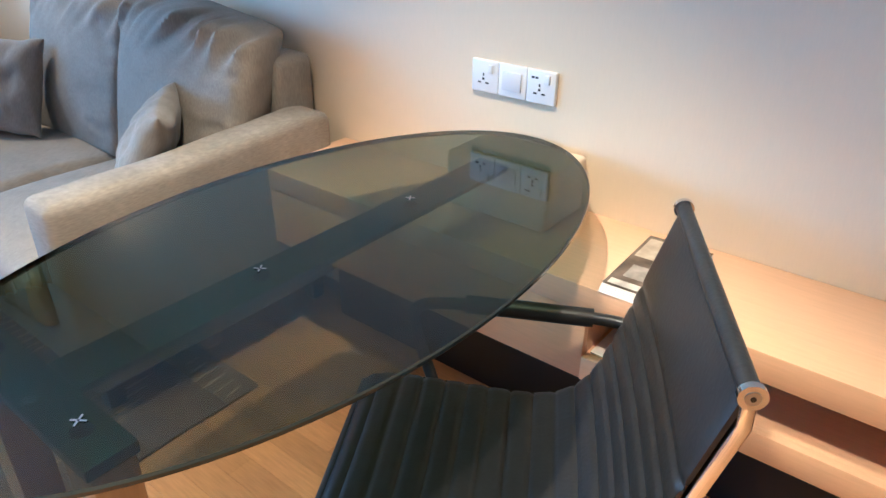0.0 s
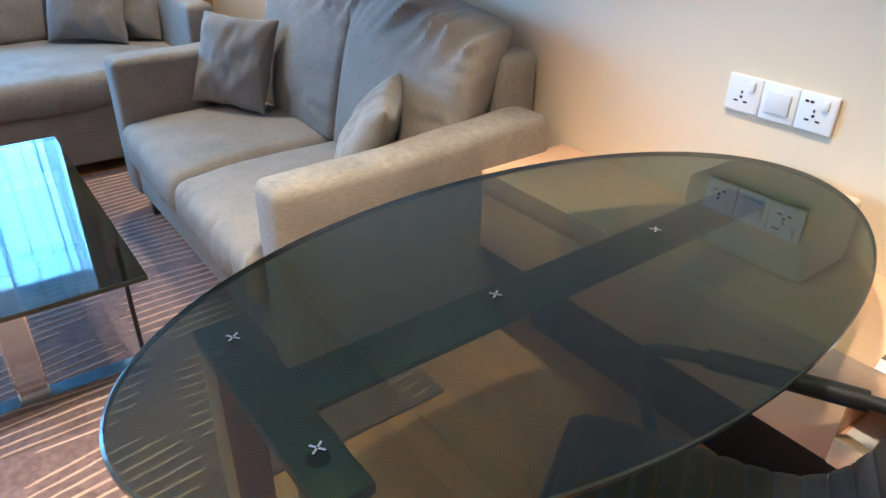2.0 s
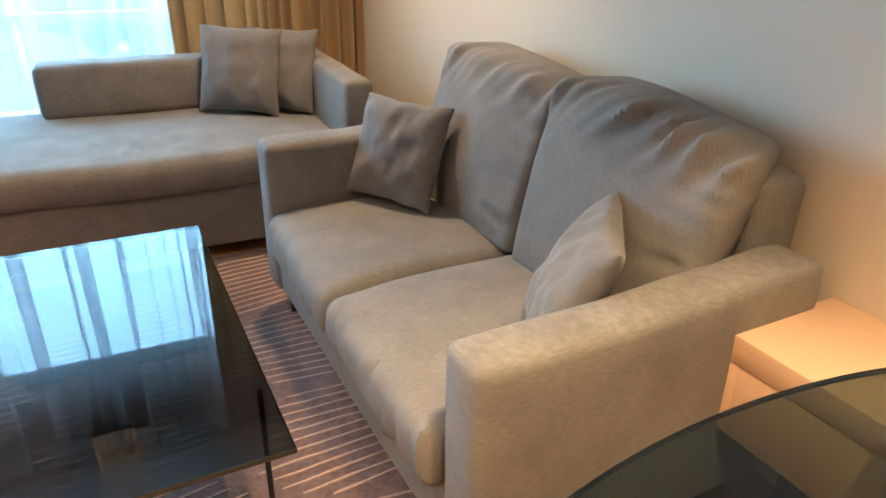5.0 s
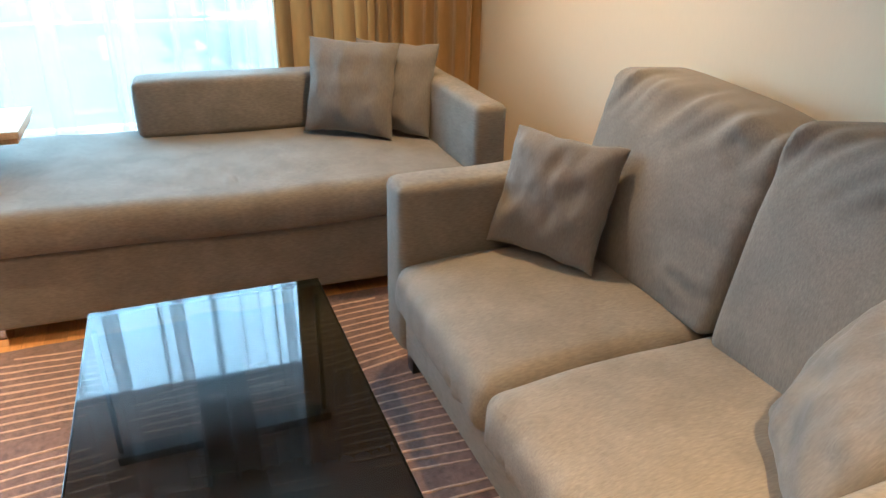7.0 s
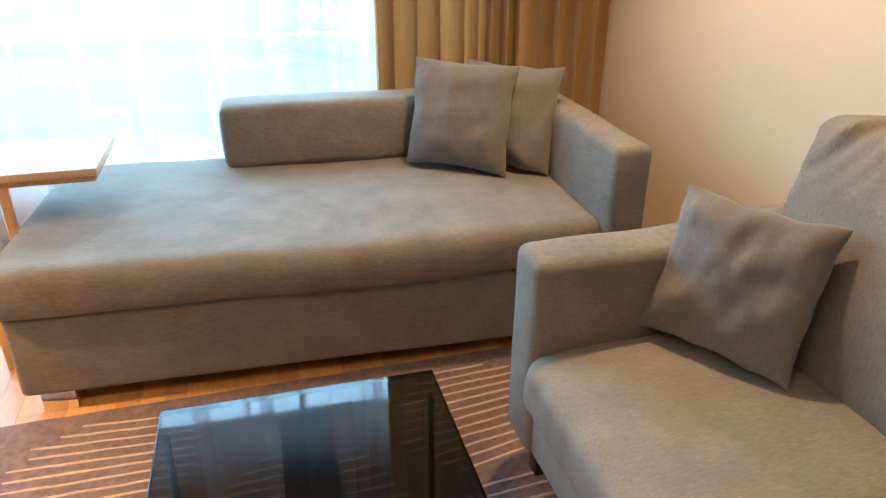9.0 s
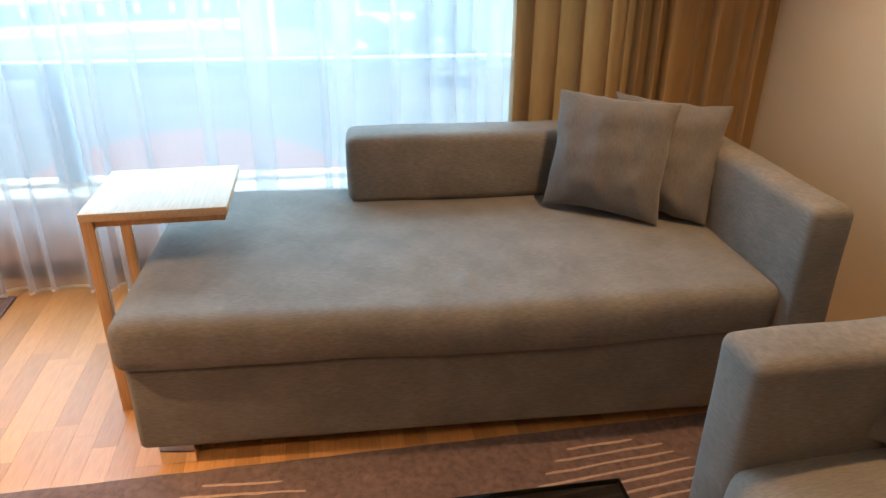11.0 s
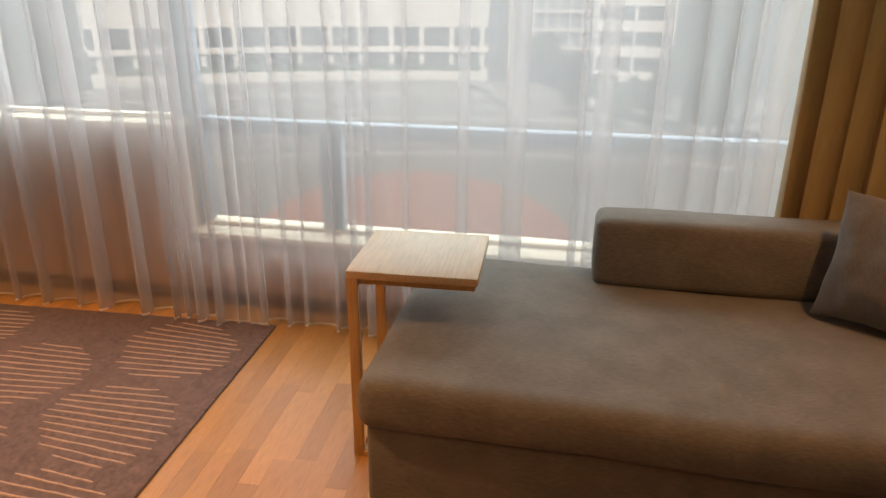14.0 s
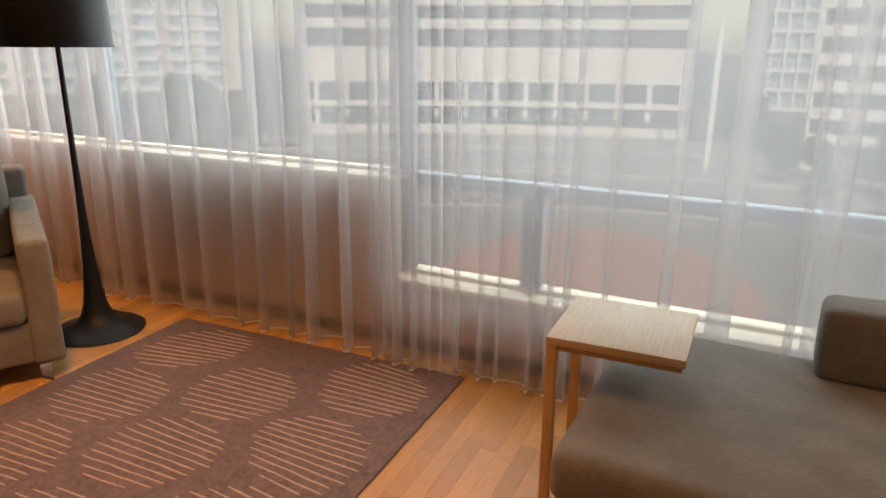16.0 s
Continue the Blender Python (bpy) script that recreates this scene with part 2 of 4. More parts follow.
def box(x0, x1, y0, y1, z0, z1, r=0.0, seg=2, bm=None):
    own = bmesh.new()
    bmesh.ops.create_cube(own, size=1)
    for v in own.verts:
        v.co = Vector((x0 + (v.co.x + .5) * (x1 - x0), y0 + (v.co.y + .5) * (y1 - y0), z0 + (v.co.z + .5) * (z1 - z0)))
    if r:
        bmesh.ops.bevel(own, geom=own.edges[:], offset=r, segments=seg, profile=0.5, affect='EDGES')
    return merge(bm, own)


def merge(bm, own):
    if bm is None:
        return own
    me = bpy.data.meshes.new("tmp")
    own.to_mesh(me)
    own.free()
    bm.from_mesh(me)
    bpy.data.meshes.remove(me)
    return bm


def soft(x0, x1, y0, y1, z0, z1, r, step=0.05, bulge=(0, 0, 0), rough=0.0, size=4.0, shape=None, seed=0.0):
    """An upholstered block: rounded edges, faces that swell by bulge, uneven by rough; shape(p) bends it."""
    c = Vector(((x0 + x1) / 2, (y0 + y1) / 2, (z0 + z1) / 2))
    h = Vector(((x1 - x0) / 2, (y1 - y0) / 2, (z1 - z0) / 2))

    def ticks(a):
        n = max(2, int(2 * (a - r) / step))
        return [-a, -a + .25 * r, -a + .6 * r] + [-(a - r) + 2 * (a - r) * i / n for i in range(n + 1)] + [a - .6 * r, a - .25 * r, a]

    bm = bmesh.new()
    seen = {}
    grid = [ticks(h[i]) for i in range(3)]

    def vert(p):
        key = (round(p[0], 5), round(p[1], 5), round(p[2], 5))
        if key not in seen:
            q = Vector(p)
            inner = Vector([max(-(h[i] - r), min(h[i] - r, q[i])) for i in range(3)])
            d = q - inner
            if d.length > 1e-9:
                q = inner + d.normalized() * r
            u = [q[i] / h[i] for i in range(3)]
            for i in range(3):
                j, k = (i + 1) % 3, (i + 2) % 3
                q[i] += bulge[i] * u[i] * (1 - min(1, u[j] ** 2)) * (1 - min(1, u[k] ** 2))
            if rough:
                nv = noise.noise_vector(q * size + Vector((seed, seed * 2.3, 0)))
                q += nv * rough
            q = q + c
            if shape:
                q = shape(q)
            seen[key] = bm.verts.new(q)
        return seen[key]

    for ax in range(3):
        j, k = (ax + 1) % 3, (ax + 2) % 3
        for s in (-1, 1):
            for a in range(len(grid[j]) - 1):
                for b in range(len(grid[k]) - 1):
                    quad = []
                    for da, db in ((0, 0), (1, 0), (1, 1), (0, 1)):
                        p = [0, 0, 0]
                        p[ax], p[j], p[k] = s * h[ax], grid[j][a + da], grid[k][b + db]
                        quad.append(vert(p))
                    if s < 0:
                        quad.reverse()
                    bm.faces.new(quad)
    return bm


def pillow(w, h, t, seed, n=22, fold=0.008):
    """A stuffed square cushion standing in its local xz plane, its face towards -y, its centre at the origin."""
    bm = bmesh.new()
    front, back = {}, {}
    for i in range(n + 1):
        for j in range(n + 1):
            u, v = math.sin((2 * i / n - 1) * math.pi / 2), math.sin((2 * j / n - 1) * math.pi / 2)
            x = u * w / 2 * (1 - 0.075 * (1 - v * v))
            z = v * h / 2 * (1 - 0.075 * (1 - u * u))
            body = t / 2 * ((1 - u ** 2) * (1 - v ** 2)) ** 0.42
            edge = (1 - abs(u) ** 6) * (1 - abs(v) ** 6)
            wr = noise.noise(Vector((u * 2.2 + seed, v * 2.2, seed))) * 1.5 + 0.6 * noise.noise(Vector((u * 6 + seed, v * 3, seed * 2)))
            wr -= 0.4 * max(abs(u), abs(v)) ** 3 * max(0.0, 0.22 - abs(noise.noise(Vector((u * 2.6 + 1.7 * v + seed, v * 2.1 - u, seed + 4))))) * 4
            x += 0.006 * noise.noise(Vector((v * 3, seed, 0)))
            z += 0.008 * noise.noise(Vector((u * 3, seed, 5)))
            pinch = 0.5 * fold * math.sin(9 * u + seed) * max(0, abs(v) - .45) * 2
            front[i, j] = bm.verts.new((x, -body - (wr * fold + pinch) * edge, z))
            if i in (0, n) or j in (0, n):
                back[i, j] = front[i, j]
            else:
                back[i, j] = bm.verts.new((x, body + wr * fold * 0.7 * edge, z))
    for i in range(n):
        for j in range(n):
            q = ((i, j), (i + 1, j), (i + 1, j + 1), (i, j + 1))
            bm.faces.new([front[a] for a in q])
            bm.faces.new([back[a] for a in reversed(q)])
    return bm


def lathe(profile, seg=40, bm=None, at=(0, 0)):
    bm = bm or bmesh.new()
    rings = []
    for rad, z in profile:
        if rad < 1e-6:
            rings.append([bm.verts.new((at[0], at[1], z))])
        else:
            rings.append([bm.verts.new((at[0] + rad * math.cos(2 * math.pi * k / seg), at[1] + rad * math.sin(2 * math.pi * k / seg), z)) for k in range(seg)])
    for a, b in zip(rings, rings[1:]):
        for k in range(seg):
            quad = [a[k % len(a)], a[(k + 1) % len(a)], b[(k + 1) % len(b)], b[k % len(b)]]
            quad = list(dict.fromkeys(quad))
            if len(quad) > 2:
                bm.faces.new(quad)
    return bm


def tube(points, rad, seg=12, bm=None, smooth_steps=0, flat=1.0):
    """A round bar along points; smooth_steps rounds its corners."""
    pts = [Vector(p) for p in points]
    for _ in range(smooth_steps):
        out = [pts[0]]
        for a, b in zip(pts, pts[1:]):
            out += [a.lerp(b, .25), a.lerp(b, .75)]
        pts = out + [pts[-1]]
    bm = bm or bmesh.new()
    rings = []
    side = None
    for i, p in enumerate(pts):
        d = (pts[min(i + 1, len(pts) - 1)] - pts[max(i - 1, 0)]).normalized()
        if side is None:
            side = d.orthogonal().normalized()
        side = (side - d * side.dot(d)).normalized()
        up = d.cross(side)
        rings.append([bm.verts.new(p + (side * math.cos(2 * math.pi * k / seg) + up * flat * math.sin(2 * math.pi * k / seg)) * rad) for k in range(seg)])
    for a, b in zip(rings, rings[1:]):
        for k in range(seg):
            bm.faces.new((a[k], a[(k + 1) % seg], b[(k + 1) % seg], b[k]))
    bm.faces.new(rings[0][::-1])
    bm.faces.new(rings[-1])
    return bm


def axes(origin, xdir, zdir):
    """A pose with its local x along xdir and its local z near zdir."""
    x = Vector(xdir).normalized()
    y = Vector(zdir).cross(x).normalized()
    z = x.cross(y)
    m = Matrix((x, y, z)).transposed().to_4x4()
    m.translation = origin
    return m


# ---- the room ----
NORTH, WEST, SOUTH, EAST = 1.742, -4.95, -6.2, 2.6
LOW, HIGH, BEND = 0.378, 0.895, -1.78
solid("wall_north", box(WEST - 0.3, EAST + 0.2, NORTH, NORTH + 0.2, -0.1, CEIL), WALL, "cream papered wall behind the sofa and cabinet", "wall", kind="structure")
# East and south walls are out of view, added dark to hold fill down.
solid("wall_east", box(EAST, EAST + 0.2, SOUTH, NORTH, -0.1, CEIL), FARWALL, "plain unseen wall closing the room, dark brown to cut bounce light", "wall", kind="structure")
solid("wall_south", box(WEST - 0.6, EAST + 0.2, SOUTH - 0.2, SOUTH, -0.1, CEIL), FARWALL, "plain unseen wall closing the room, dark brown to cut bounce light", "wall", kind="structure")
TILT_W = 0.045


def slanted(x0, x1, y0, y1, z0, z1, r=0.0):
    bm = box(x0, x1, y0, y1, z0, z1, r)
    for v in bm.verts:
        v.co.x += TILT_W * (v.co.y - BEND)
    return bm


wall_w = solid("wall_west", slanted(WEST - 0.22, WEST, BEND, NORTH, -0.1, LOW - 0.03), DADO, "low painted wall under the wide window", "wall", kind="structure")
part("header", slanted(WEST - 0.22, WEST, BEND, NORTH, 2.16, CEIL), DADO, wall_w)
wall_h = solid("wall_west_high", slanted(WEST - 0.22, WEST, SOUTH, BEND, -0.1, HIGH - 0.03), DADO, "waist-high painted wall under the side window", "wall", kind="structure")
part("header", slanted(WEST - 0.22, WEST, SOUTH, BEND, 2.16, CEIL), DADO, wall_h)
solid("ceiling", box(WEST - 0.6, EAST + 0.2, SOUTH - 0.2, NORTH + 0.2, CEIL, CEIL + 0.15), CEILING, "plain off-white ceiling", "ceiling", kind="structure")


solid("baseboard", slanted(WEST, WEST + 0.014, SOUTH, NORTH - 0.002, 0.001, 0.07, 0.003), mat("dark_skirting", (0.05, 0.03, 0.02), 0.5, grain=0.1), "dark brown skirting under the window", "baseboard", kind="structure")


def window(name, y0, y1, z0, bars, rail):
    top = tagged(new(name), "wide window with grey metal frames", "window", kind="structure")
    part("window_sill", slanted(WEST - 0.24, WEST + 0.03, y0, y1, z0 - 0.03, z0, 0.006), SILL, top, "painted off-white sill")
    part("window_frame", slanted(WEST - 0.16, WEST - 0.1, y0, y1, z0, z0 + 0.018, 0.004), SILL, top)
    part("window_frame", slanted(WEST - 0.16, WEST - 0.1, y0, y1, 2.10, 2.16, 0.004), ALU, top)
    ys = [y0] + bars + [y1]
    for i, y in enumerate(ys):
        a = min(max(y - 0.03, y0), y1 - 0.06)
        part("window_frame", slanted(WEST - 0.158, WEST - 0.102, a, a + 0.06, z0 + 0.018, 2.10, 0.004), ALU, top)
    for a, b in zip(ys, ys[1:]):
        pane = part("pane", slanted(WEST - 0.134, WEST - 0.126, a + 0.02, b - 0.02, z0 + 0.04, 2.12), PANE, top, smooth=False)
        pane.visible_shadow = False
        glaze(pane, PANEEDGE, (1, 0, 0))
    if rail:
        part("transom", slanted(WEST - 0.17, WEST - 0.09, y0 + 0.06, y1 - 0.06, 0.845, 0.905, 0.004), ALU, top)
        part("post", slanted(WEST - 0.165, WEST - 0.095, -1.135, -1.035, z0 + 0.018, 0.845, 0.004), ALU, top)
    return top


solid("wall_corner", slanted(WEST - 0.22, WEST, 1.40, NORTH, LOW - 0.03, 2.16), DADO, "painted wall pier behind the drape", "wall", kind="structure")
window("window_1", BEND, 1.40, LOW, [], True)
window("window_2", SOUTH, BEND, HIGH, [-3.9], False)

# Assumed fittings for all these beams, on a ceiling that stays out of view.
for lx, ly, watts, cone in DOWNLIGHTS:
    d = thing("downlight", "small recessed warm ceiling downlight, unseen, its place assumed", "downlight", pose(lx, ly, CEIL), "ceiling downlights")
    part("trim_ring", lathe([(0.038, -0.001), (0.04, -0.006), (0.055, -0.006), (0.058, 0.0)]), CEILING, d)
    part("bulb", lathe([(0, -0.002), (0.036, -0.001)]), BULB, d)


# ---- curtains ----
def cloth(y0, y1, face, z0, z1, period, amp, seed, lap=1.25, rows=14, jitter=0.35, depths=(0.45, 0.7, 0.95, 1.2, 1.55)):
    """A hanging curtain along y: leaning folds of uneven width that lap over their neighbours, deeper at the hem."""
    rnd = random.Random(seed)
    cuts = [y0]
    while cuts[-1] < y1 - period * 0.6:
        cuts.append(cuts[-1] + period * rnd.uniform(1 - jitter, 1 + jitter))
    scale = (y1 - y0) / (cuts[-1] - y0)
    cuts = [y0 + (q - y0) * scale for q in cuts]
    depth = [rnd.choice(depths) for _ in cuts]
    per = 20
    n = per * (len(cuts) - 1)
    bm = bmesh.new()
    table = []
    for k in range(rows + 1):
        f = k / rows
        z = z0 + (z1 - z0) * f
        line = []
        for i in range(n + 1):
            c, u = min(i // per, len(cuts) - 2), (i % per) / per if i < n else 1.0
            width = cuts[c + 1] - cuts[c]
            dep = depth[c] + (depth[min(c + 1, len(depth) - 1)] - depth[c]) * u
            phi = 2 * math.pi * u + 0.35 * noise.noise(Vector((c * 0.7, f * 1.5, seed)))
            a = amp * dep * (1.0 - 0.3 * f)
            y = cuts[c] + width * u + lap * width / (2 * math.pi) * dep * (math.cos(phi) - 1) * (1 - 0.2 * f)
            y += 0.012 * noise.noise(Vector((c * 0.9, f * 2.0, seed + 7)))
            dx = a * math.sin(phi) + 0.018 * noise.noise(Vector((c * 0.45 + u * .45, f * 1.2, seed + 3)))
            dz = (0.010 * math.sin(phi) + 0.012 * noise.noise(Vector((c * .8, seed, 1)))) * (1 - f) ** 6
            line.append(bm.verts.new((face(y) + dx, y, z + dz)))
        table.append(line)
    for a, b in zip(table, table[1:]):
        for i in range(n):
            bm.faces.new((a[i], a[i + 1], b[i + 1], b[i]))
    return bm, table


def curtain(name, label, material, hem_material, *args, **kw):
    top = thing(name, label, "curtain", group="window curtains")
    bm, table = cloth(*args, **kw)
    low = [v.co.copy() for v in table[0]]
    part("fabric", bm, material, top)
    hem = bmesh.new()
    lo = [hem.verts.new(p + Vector((0.002, 0, 0))) for p in low]
    hi = [hem.verts.new(p + Vector((0.002, 0, 0.012))) for p in low]
    for i in range(len(low) - 1):
        hem.faces.new((lo[i], lo[i + 1], hi[i + 1], hi[i]))
    part("hem", hem, hem_material, top)
    return top


def sheer_x(y):
    return -4.735 + 0.045 * (y + 1.4)


HEM = sheer_cloth("voile_hem", (0.85, 0.82, 0.8), 0.15)
curtain("sheer_curtain", "white translucent voile curtain hanging in soft folds", VOILE, HEM, -1.33, 0.98, sheer_x, 0.022, CEIL, 0.17, 0.055, 4, lap=2.2, jitter=0.6)
curtain("sheer_curtain", "white translucent voile curtain hanging in soft folds", VOILE, HEM, -5.7, -1.66, sheer_x, 0.022, CEIL, 0.205, 0.066, 9, lap=1.5, jitter=0.3, depths=(0.7, 0.9, 1.1, 1.3))
curtain("sheer_curtain", "narrow gathered end of white voile curtain", VOILE, HEM, -1.76, -1.31, lambda y: sheer_x(y) + 0.03, 0.022, CEIL, 0.085, 0.04, 21, lap=1.7, jitter=0.5)


def drape_x(y):
    return -4.555 + 0.125 * max(0.0, (y - 1.36) / 0.38) ** 1.3


curtain("drape", "heavy ochre-brown pleated drape pulled open in the corner", DRAPE, DRAPE, 0.735, 1.738, drape_x, 0.02, CEIL, 0.084, 0.052, 13, lap=1.45, jitter=0.45, depths=(0.6, 0.9, 1.2, 1.5))


# ---- loveseat ----
def arm_rise(p):
    k = max(0.0, (p.y - 1.05) / 0.65)
    if p.z > 0.4:
        p.z += 0.04 * min(1, k) ** 1.5 - 0.05 * max(0.0, (p.y - 1.58) / 0.13) ** 2
    return p


sofa = thing("sofa", "grey-brown chenille two-seat sofa against the cream wall", "sofa")
part("base", soft(-2.90, -1.59, 0.80, 1.70, 0.125, 0.30, 0.02, rough=0.003), FABRIC_SIDE, sofa)
part("arm", soft(-3.035, -2.885, 0.785, 1.70, 0.125, 0.674, 0.028, bulge=(0.004, 0.004, 0.006), rough=0.004, shape=arm_rise, seed=2), FABRIC_SIDE, sofa)
part("arm", soft(-1.592, -1.455, 0.785, 1.67, 0.125, 0.674, 0.028, bulge=(0.004, 0.004, 0.006), rough=0.004, shape=arm_rise, seed=5), FABRIC_SIDE, sofa)
part("back_frame", soft(-2.95, -1.578, 1.57, 1.728, 0.25, 0.85, 0.035, bulge=(0, 0.01, 0), rough=0.004), FABRIC, sofa)


def sag(p):
    p.z -= 0.012 * math.exp(-((p.y - 0.78) / 0.12) ** 2)
    if p.y < 0.84:
        p.y += 0.0075 * math.sin(95 * p.x + 4 * noise.noise(Vector((p.x * 6, 0, p.z * 6)))) * noise.noise(Vector((p.x * 7, 4, p.z * 8))) * 2
    p.y += 0.012 * math.sin(p.x * 9)* max(0, 1 - abs(p.z - 0.37) / .1)*0.5
    return p


part("seat_cushion", soft(-2.90, -2.262, 0.765, 1.46, 0.285, 0.45, 0.045, step=0.025, bulge=(0.01, 0.012, 0.02), rough=0.006, size=5, shape=sag, seed=1), FABRIC_FLAT, sofa)
part("seat_cushion", soft(-2.255, -1.61, 0.762, 1.46, 0.285, 0.45, 0.045, step=0.025, bulge=(0.01, 0.012, 0.022), rough=0.006, size=5, shape=sag, seed=8), FABRIC_FLAT, sofa)


CREASE_L = ((-2.36, .93, -2.29, .84, .006), (-2.36, .56, -2.25, .52, .006))
CREASE_R = ((-1.55, .875, -1.70, .865, .008), (-1.56, .93, -1.66, .905, .007), (-1.62, .70, -1.74, .68, .006), (-1.56, .60, -1.70, .575, .005))


def dent(x, z, lines):
    """How deep the creases press in at a place on a cushion's face."""
    total = 0.0
    for ax, az, bx, bz, deep in lines:
        dx, dz = bx - ax, bz - az
        t = ((x - ax) * dx + (z - az) * dz) / (dx * dx + dz * dz)
        u = min(1, max(0, t))
        d = math.hypot(x - ax - u * dx, z - az - u * dz)
        total += deep * (1 - 0.7 * u) * (math.exp(-(d / 0.017) ** 2) - 0.5 * math.exp(-((d - 0.034) / 0.018) ** 2))
    return total


def back_cushion(x0, x1, seed, slump, lines, gather):
    """A boxed loose cushion that leans back, flat in front, with fine gathers along its top seam."""
    cx = (x0 + x1) / 2
    w = (x1 - x0) / 2

    def lean(p):
        f = (p.z - 0.45) / 0.52
        u = (p.x - cx) / w
        back = p.y
        k = min(1.0, max(0.0, (1.49 - p.y) / 0.11))
        near_top = math.exp(-((f - 1.02) / 0.17) ** 2)
        across = (p.x - 0.75 * p.z) * 21 + 1.4 * noise.noise(Vector((p.x * 4, p.z * 4, seed)))
        ridge = noise.noise(Vector((across, seed, p.z * 2.5)))
        p.y += k * (dent(p.x, p.z, lines) - gather * ridge * near_top + 0.010 * noise.noise(Vector((p.x * 7, p.z * 9, seed))) * max(0, 0.6 - f) - 0.006 * noise.noise(Vector((p.x * 5, p.z * 26, seed + 3))) * max(0, u) ** 2)
        p.z += k * 0.4 * gather * ridge * math.exp(-((f - 1.03) / 0.08) ** 2)
        p.y += 0.13 * f - 0.02 * math.sin(math.pi * min(1, max(0, f * 0.8 + .1)))
        p.z -= 0.012 * abs(u) ** 6 * max(0, f) + slump * (0.5 + 0.5 * u) * max(0, f)
        p.x += 0.014 * (f - 0.4) * u - 0.06 * u * min(1.0, max(0.0, (back - 1.38) / 0.16))
        return p

    return soft(x0, x1, 1.335, 1.54, 0.44, 0.985, 0.028, step=0.012, bulge=(0.014, 0.03, 0.010), rough=0.005, size=4.5, shape=lean, seed=seed)


part("back_cushion", back_cushion(-2.875, -2.228, 3, 0.045, CREASE_L, 0.024), FABRIC, sofa, "plump loose back cushion with creases")
part("back_cushion", back_cushion(-2.215, -1.575, 11, 0.05, CREASE_R, 0.045), FABRIC, sofa, "plump loose back cushion with creases")
for x in (-2.95, -1.56):
    for y in (0.86, 1.62):
        part("leg", box(x - .025, x + .025, y - .025, y + .025, 0.0, 0.13, 0.003), DARKSTEEL, sofa)


def throw(label, size, thick, m, seed, group="throw cushions"):
    ob = solid("throw_cushion", pillow(size, size, thick, seed, n=44, fold=0.010), FABRIC_PILLOW, label, "cushion", group)
    ob.matrix_world = m
    return ob


# ---- daybed ----
DB = pose(-3.542, 0, 0, 0, 0, -2.9)
daybed = thing("daybed", "long grey chenille daybed with one arm under the window", "daybed", DB)
part("base", soft(-0.96, -0.012, -0.56, 1.37, 0.068, 0.345, 0.02, step=0.12, rough=0.003), FABRIC_SIDE, daybed)


def daysag(p):
    p.z -= 0.006 * (1 + math.sin(p.y * 4)) + 0.004
    crease = noise.noise(Vector((p.x * 7, p.y * 30, 3))) * math.exp(-((p.x + 0.18) / 0.16) ** 2) * math.exp(-((p.y - 0.42) / 0.3) ** 2)
    p.z += 0.017 * crease
    p.z += 0.005 * math.sin(p.y * 7 + 1) * math.exp(-((p.z - 0.353) / 0.02) ** 2)
    return p


part("mattress", soft(-0.975, 0.022, -0.578, 1.275, 0.345, 0.503, 0.045, step=0.018, bulge=(0.014, 0.01, 0.014), rough=0.006, size=4, shape=daysag), FABRIC_FLAT, daybed, "thick padded seat with slight creases")
part("backrest", soft(-0.97, -0.775, 0.046, 1.33, 0.49, 0.743, 0.035, step=0.06, bulge=(0.006, 0.004, 0.004), rough=0.004), FABRIC_FLAT, daybed, "low rectangular padded backrest")
part("arm", soft(-0.98, 0.07, 1.262, 1.39, 0.068, 0.752, 0.028, step=0.06, bulge=(0.004, 0.004, 0.004), rough=0.004), FABRIC_SIDE, daybed)
for x in (-0.075, -0.88):
    for y in (-0.467, 1.25):
        part("leg", box(x - 0.045, x + 0.045, y - 0.05, y + 0.05, 0, 0.07, 0.003), CHROME, daybed, "square polished metal foot")

throw("square grey cushion leaning on the daybed backrest", 0.408, 0.13, axes((-4.08, 0.967, 0.708), (0.2375, 0.325, -0.01), (-0.072, 0.058, 0.38)), 1.3)
throw("square grey cushion behind another in the daybed corner", 0.40, 0.12, axes((-4.065, 1.15, 0.70), (0.26, 0.28, 0), (-0.10, 0.07, 0.39)), 4.1)
throw("small square grey cushion leaning in the sofa corner", 0.362, 0.13, axes((-2.753, 1.2075, 0.643), (0.317, 0.171, -0.006), (-0.051, 0.112, 0.30)), 7.7)
throw("small grey cushion propped beside the sofa arm", 0.36, 0.14, axes((-1.745, 1.20, 0.62), (0.62, -0.50, 0), (0.15, 0.10, 0.33)), 9.2)


# ---- coffee table ----
ct = thing("coffee_table", "low black glass coffee table on a chrome frame", "coffee table",
           Matrix.Translation((-2.305, 0.236, 0)) @ Matrix.Rotation(radians(-0.7), 4, 'Z') @ Matrix.Translation((2.305, -0.236, 0)))
glaze(part("tabletop", box(-2.905, -1.70, -0.062, 0.534, 0.42, 0.433, 0.002), BLACKGLASS, ct, "polished black glass top", smooth=False), BLACKEDGE, (0, 0, 1), RIM)
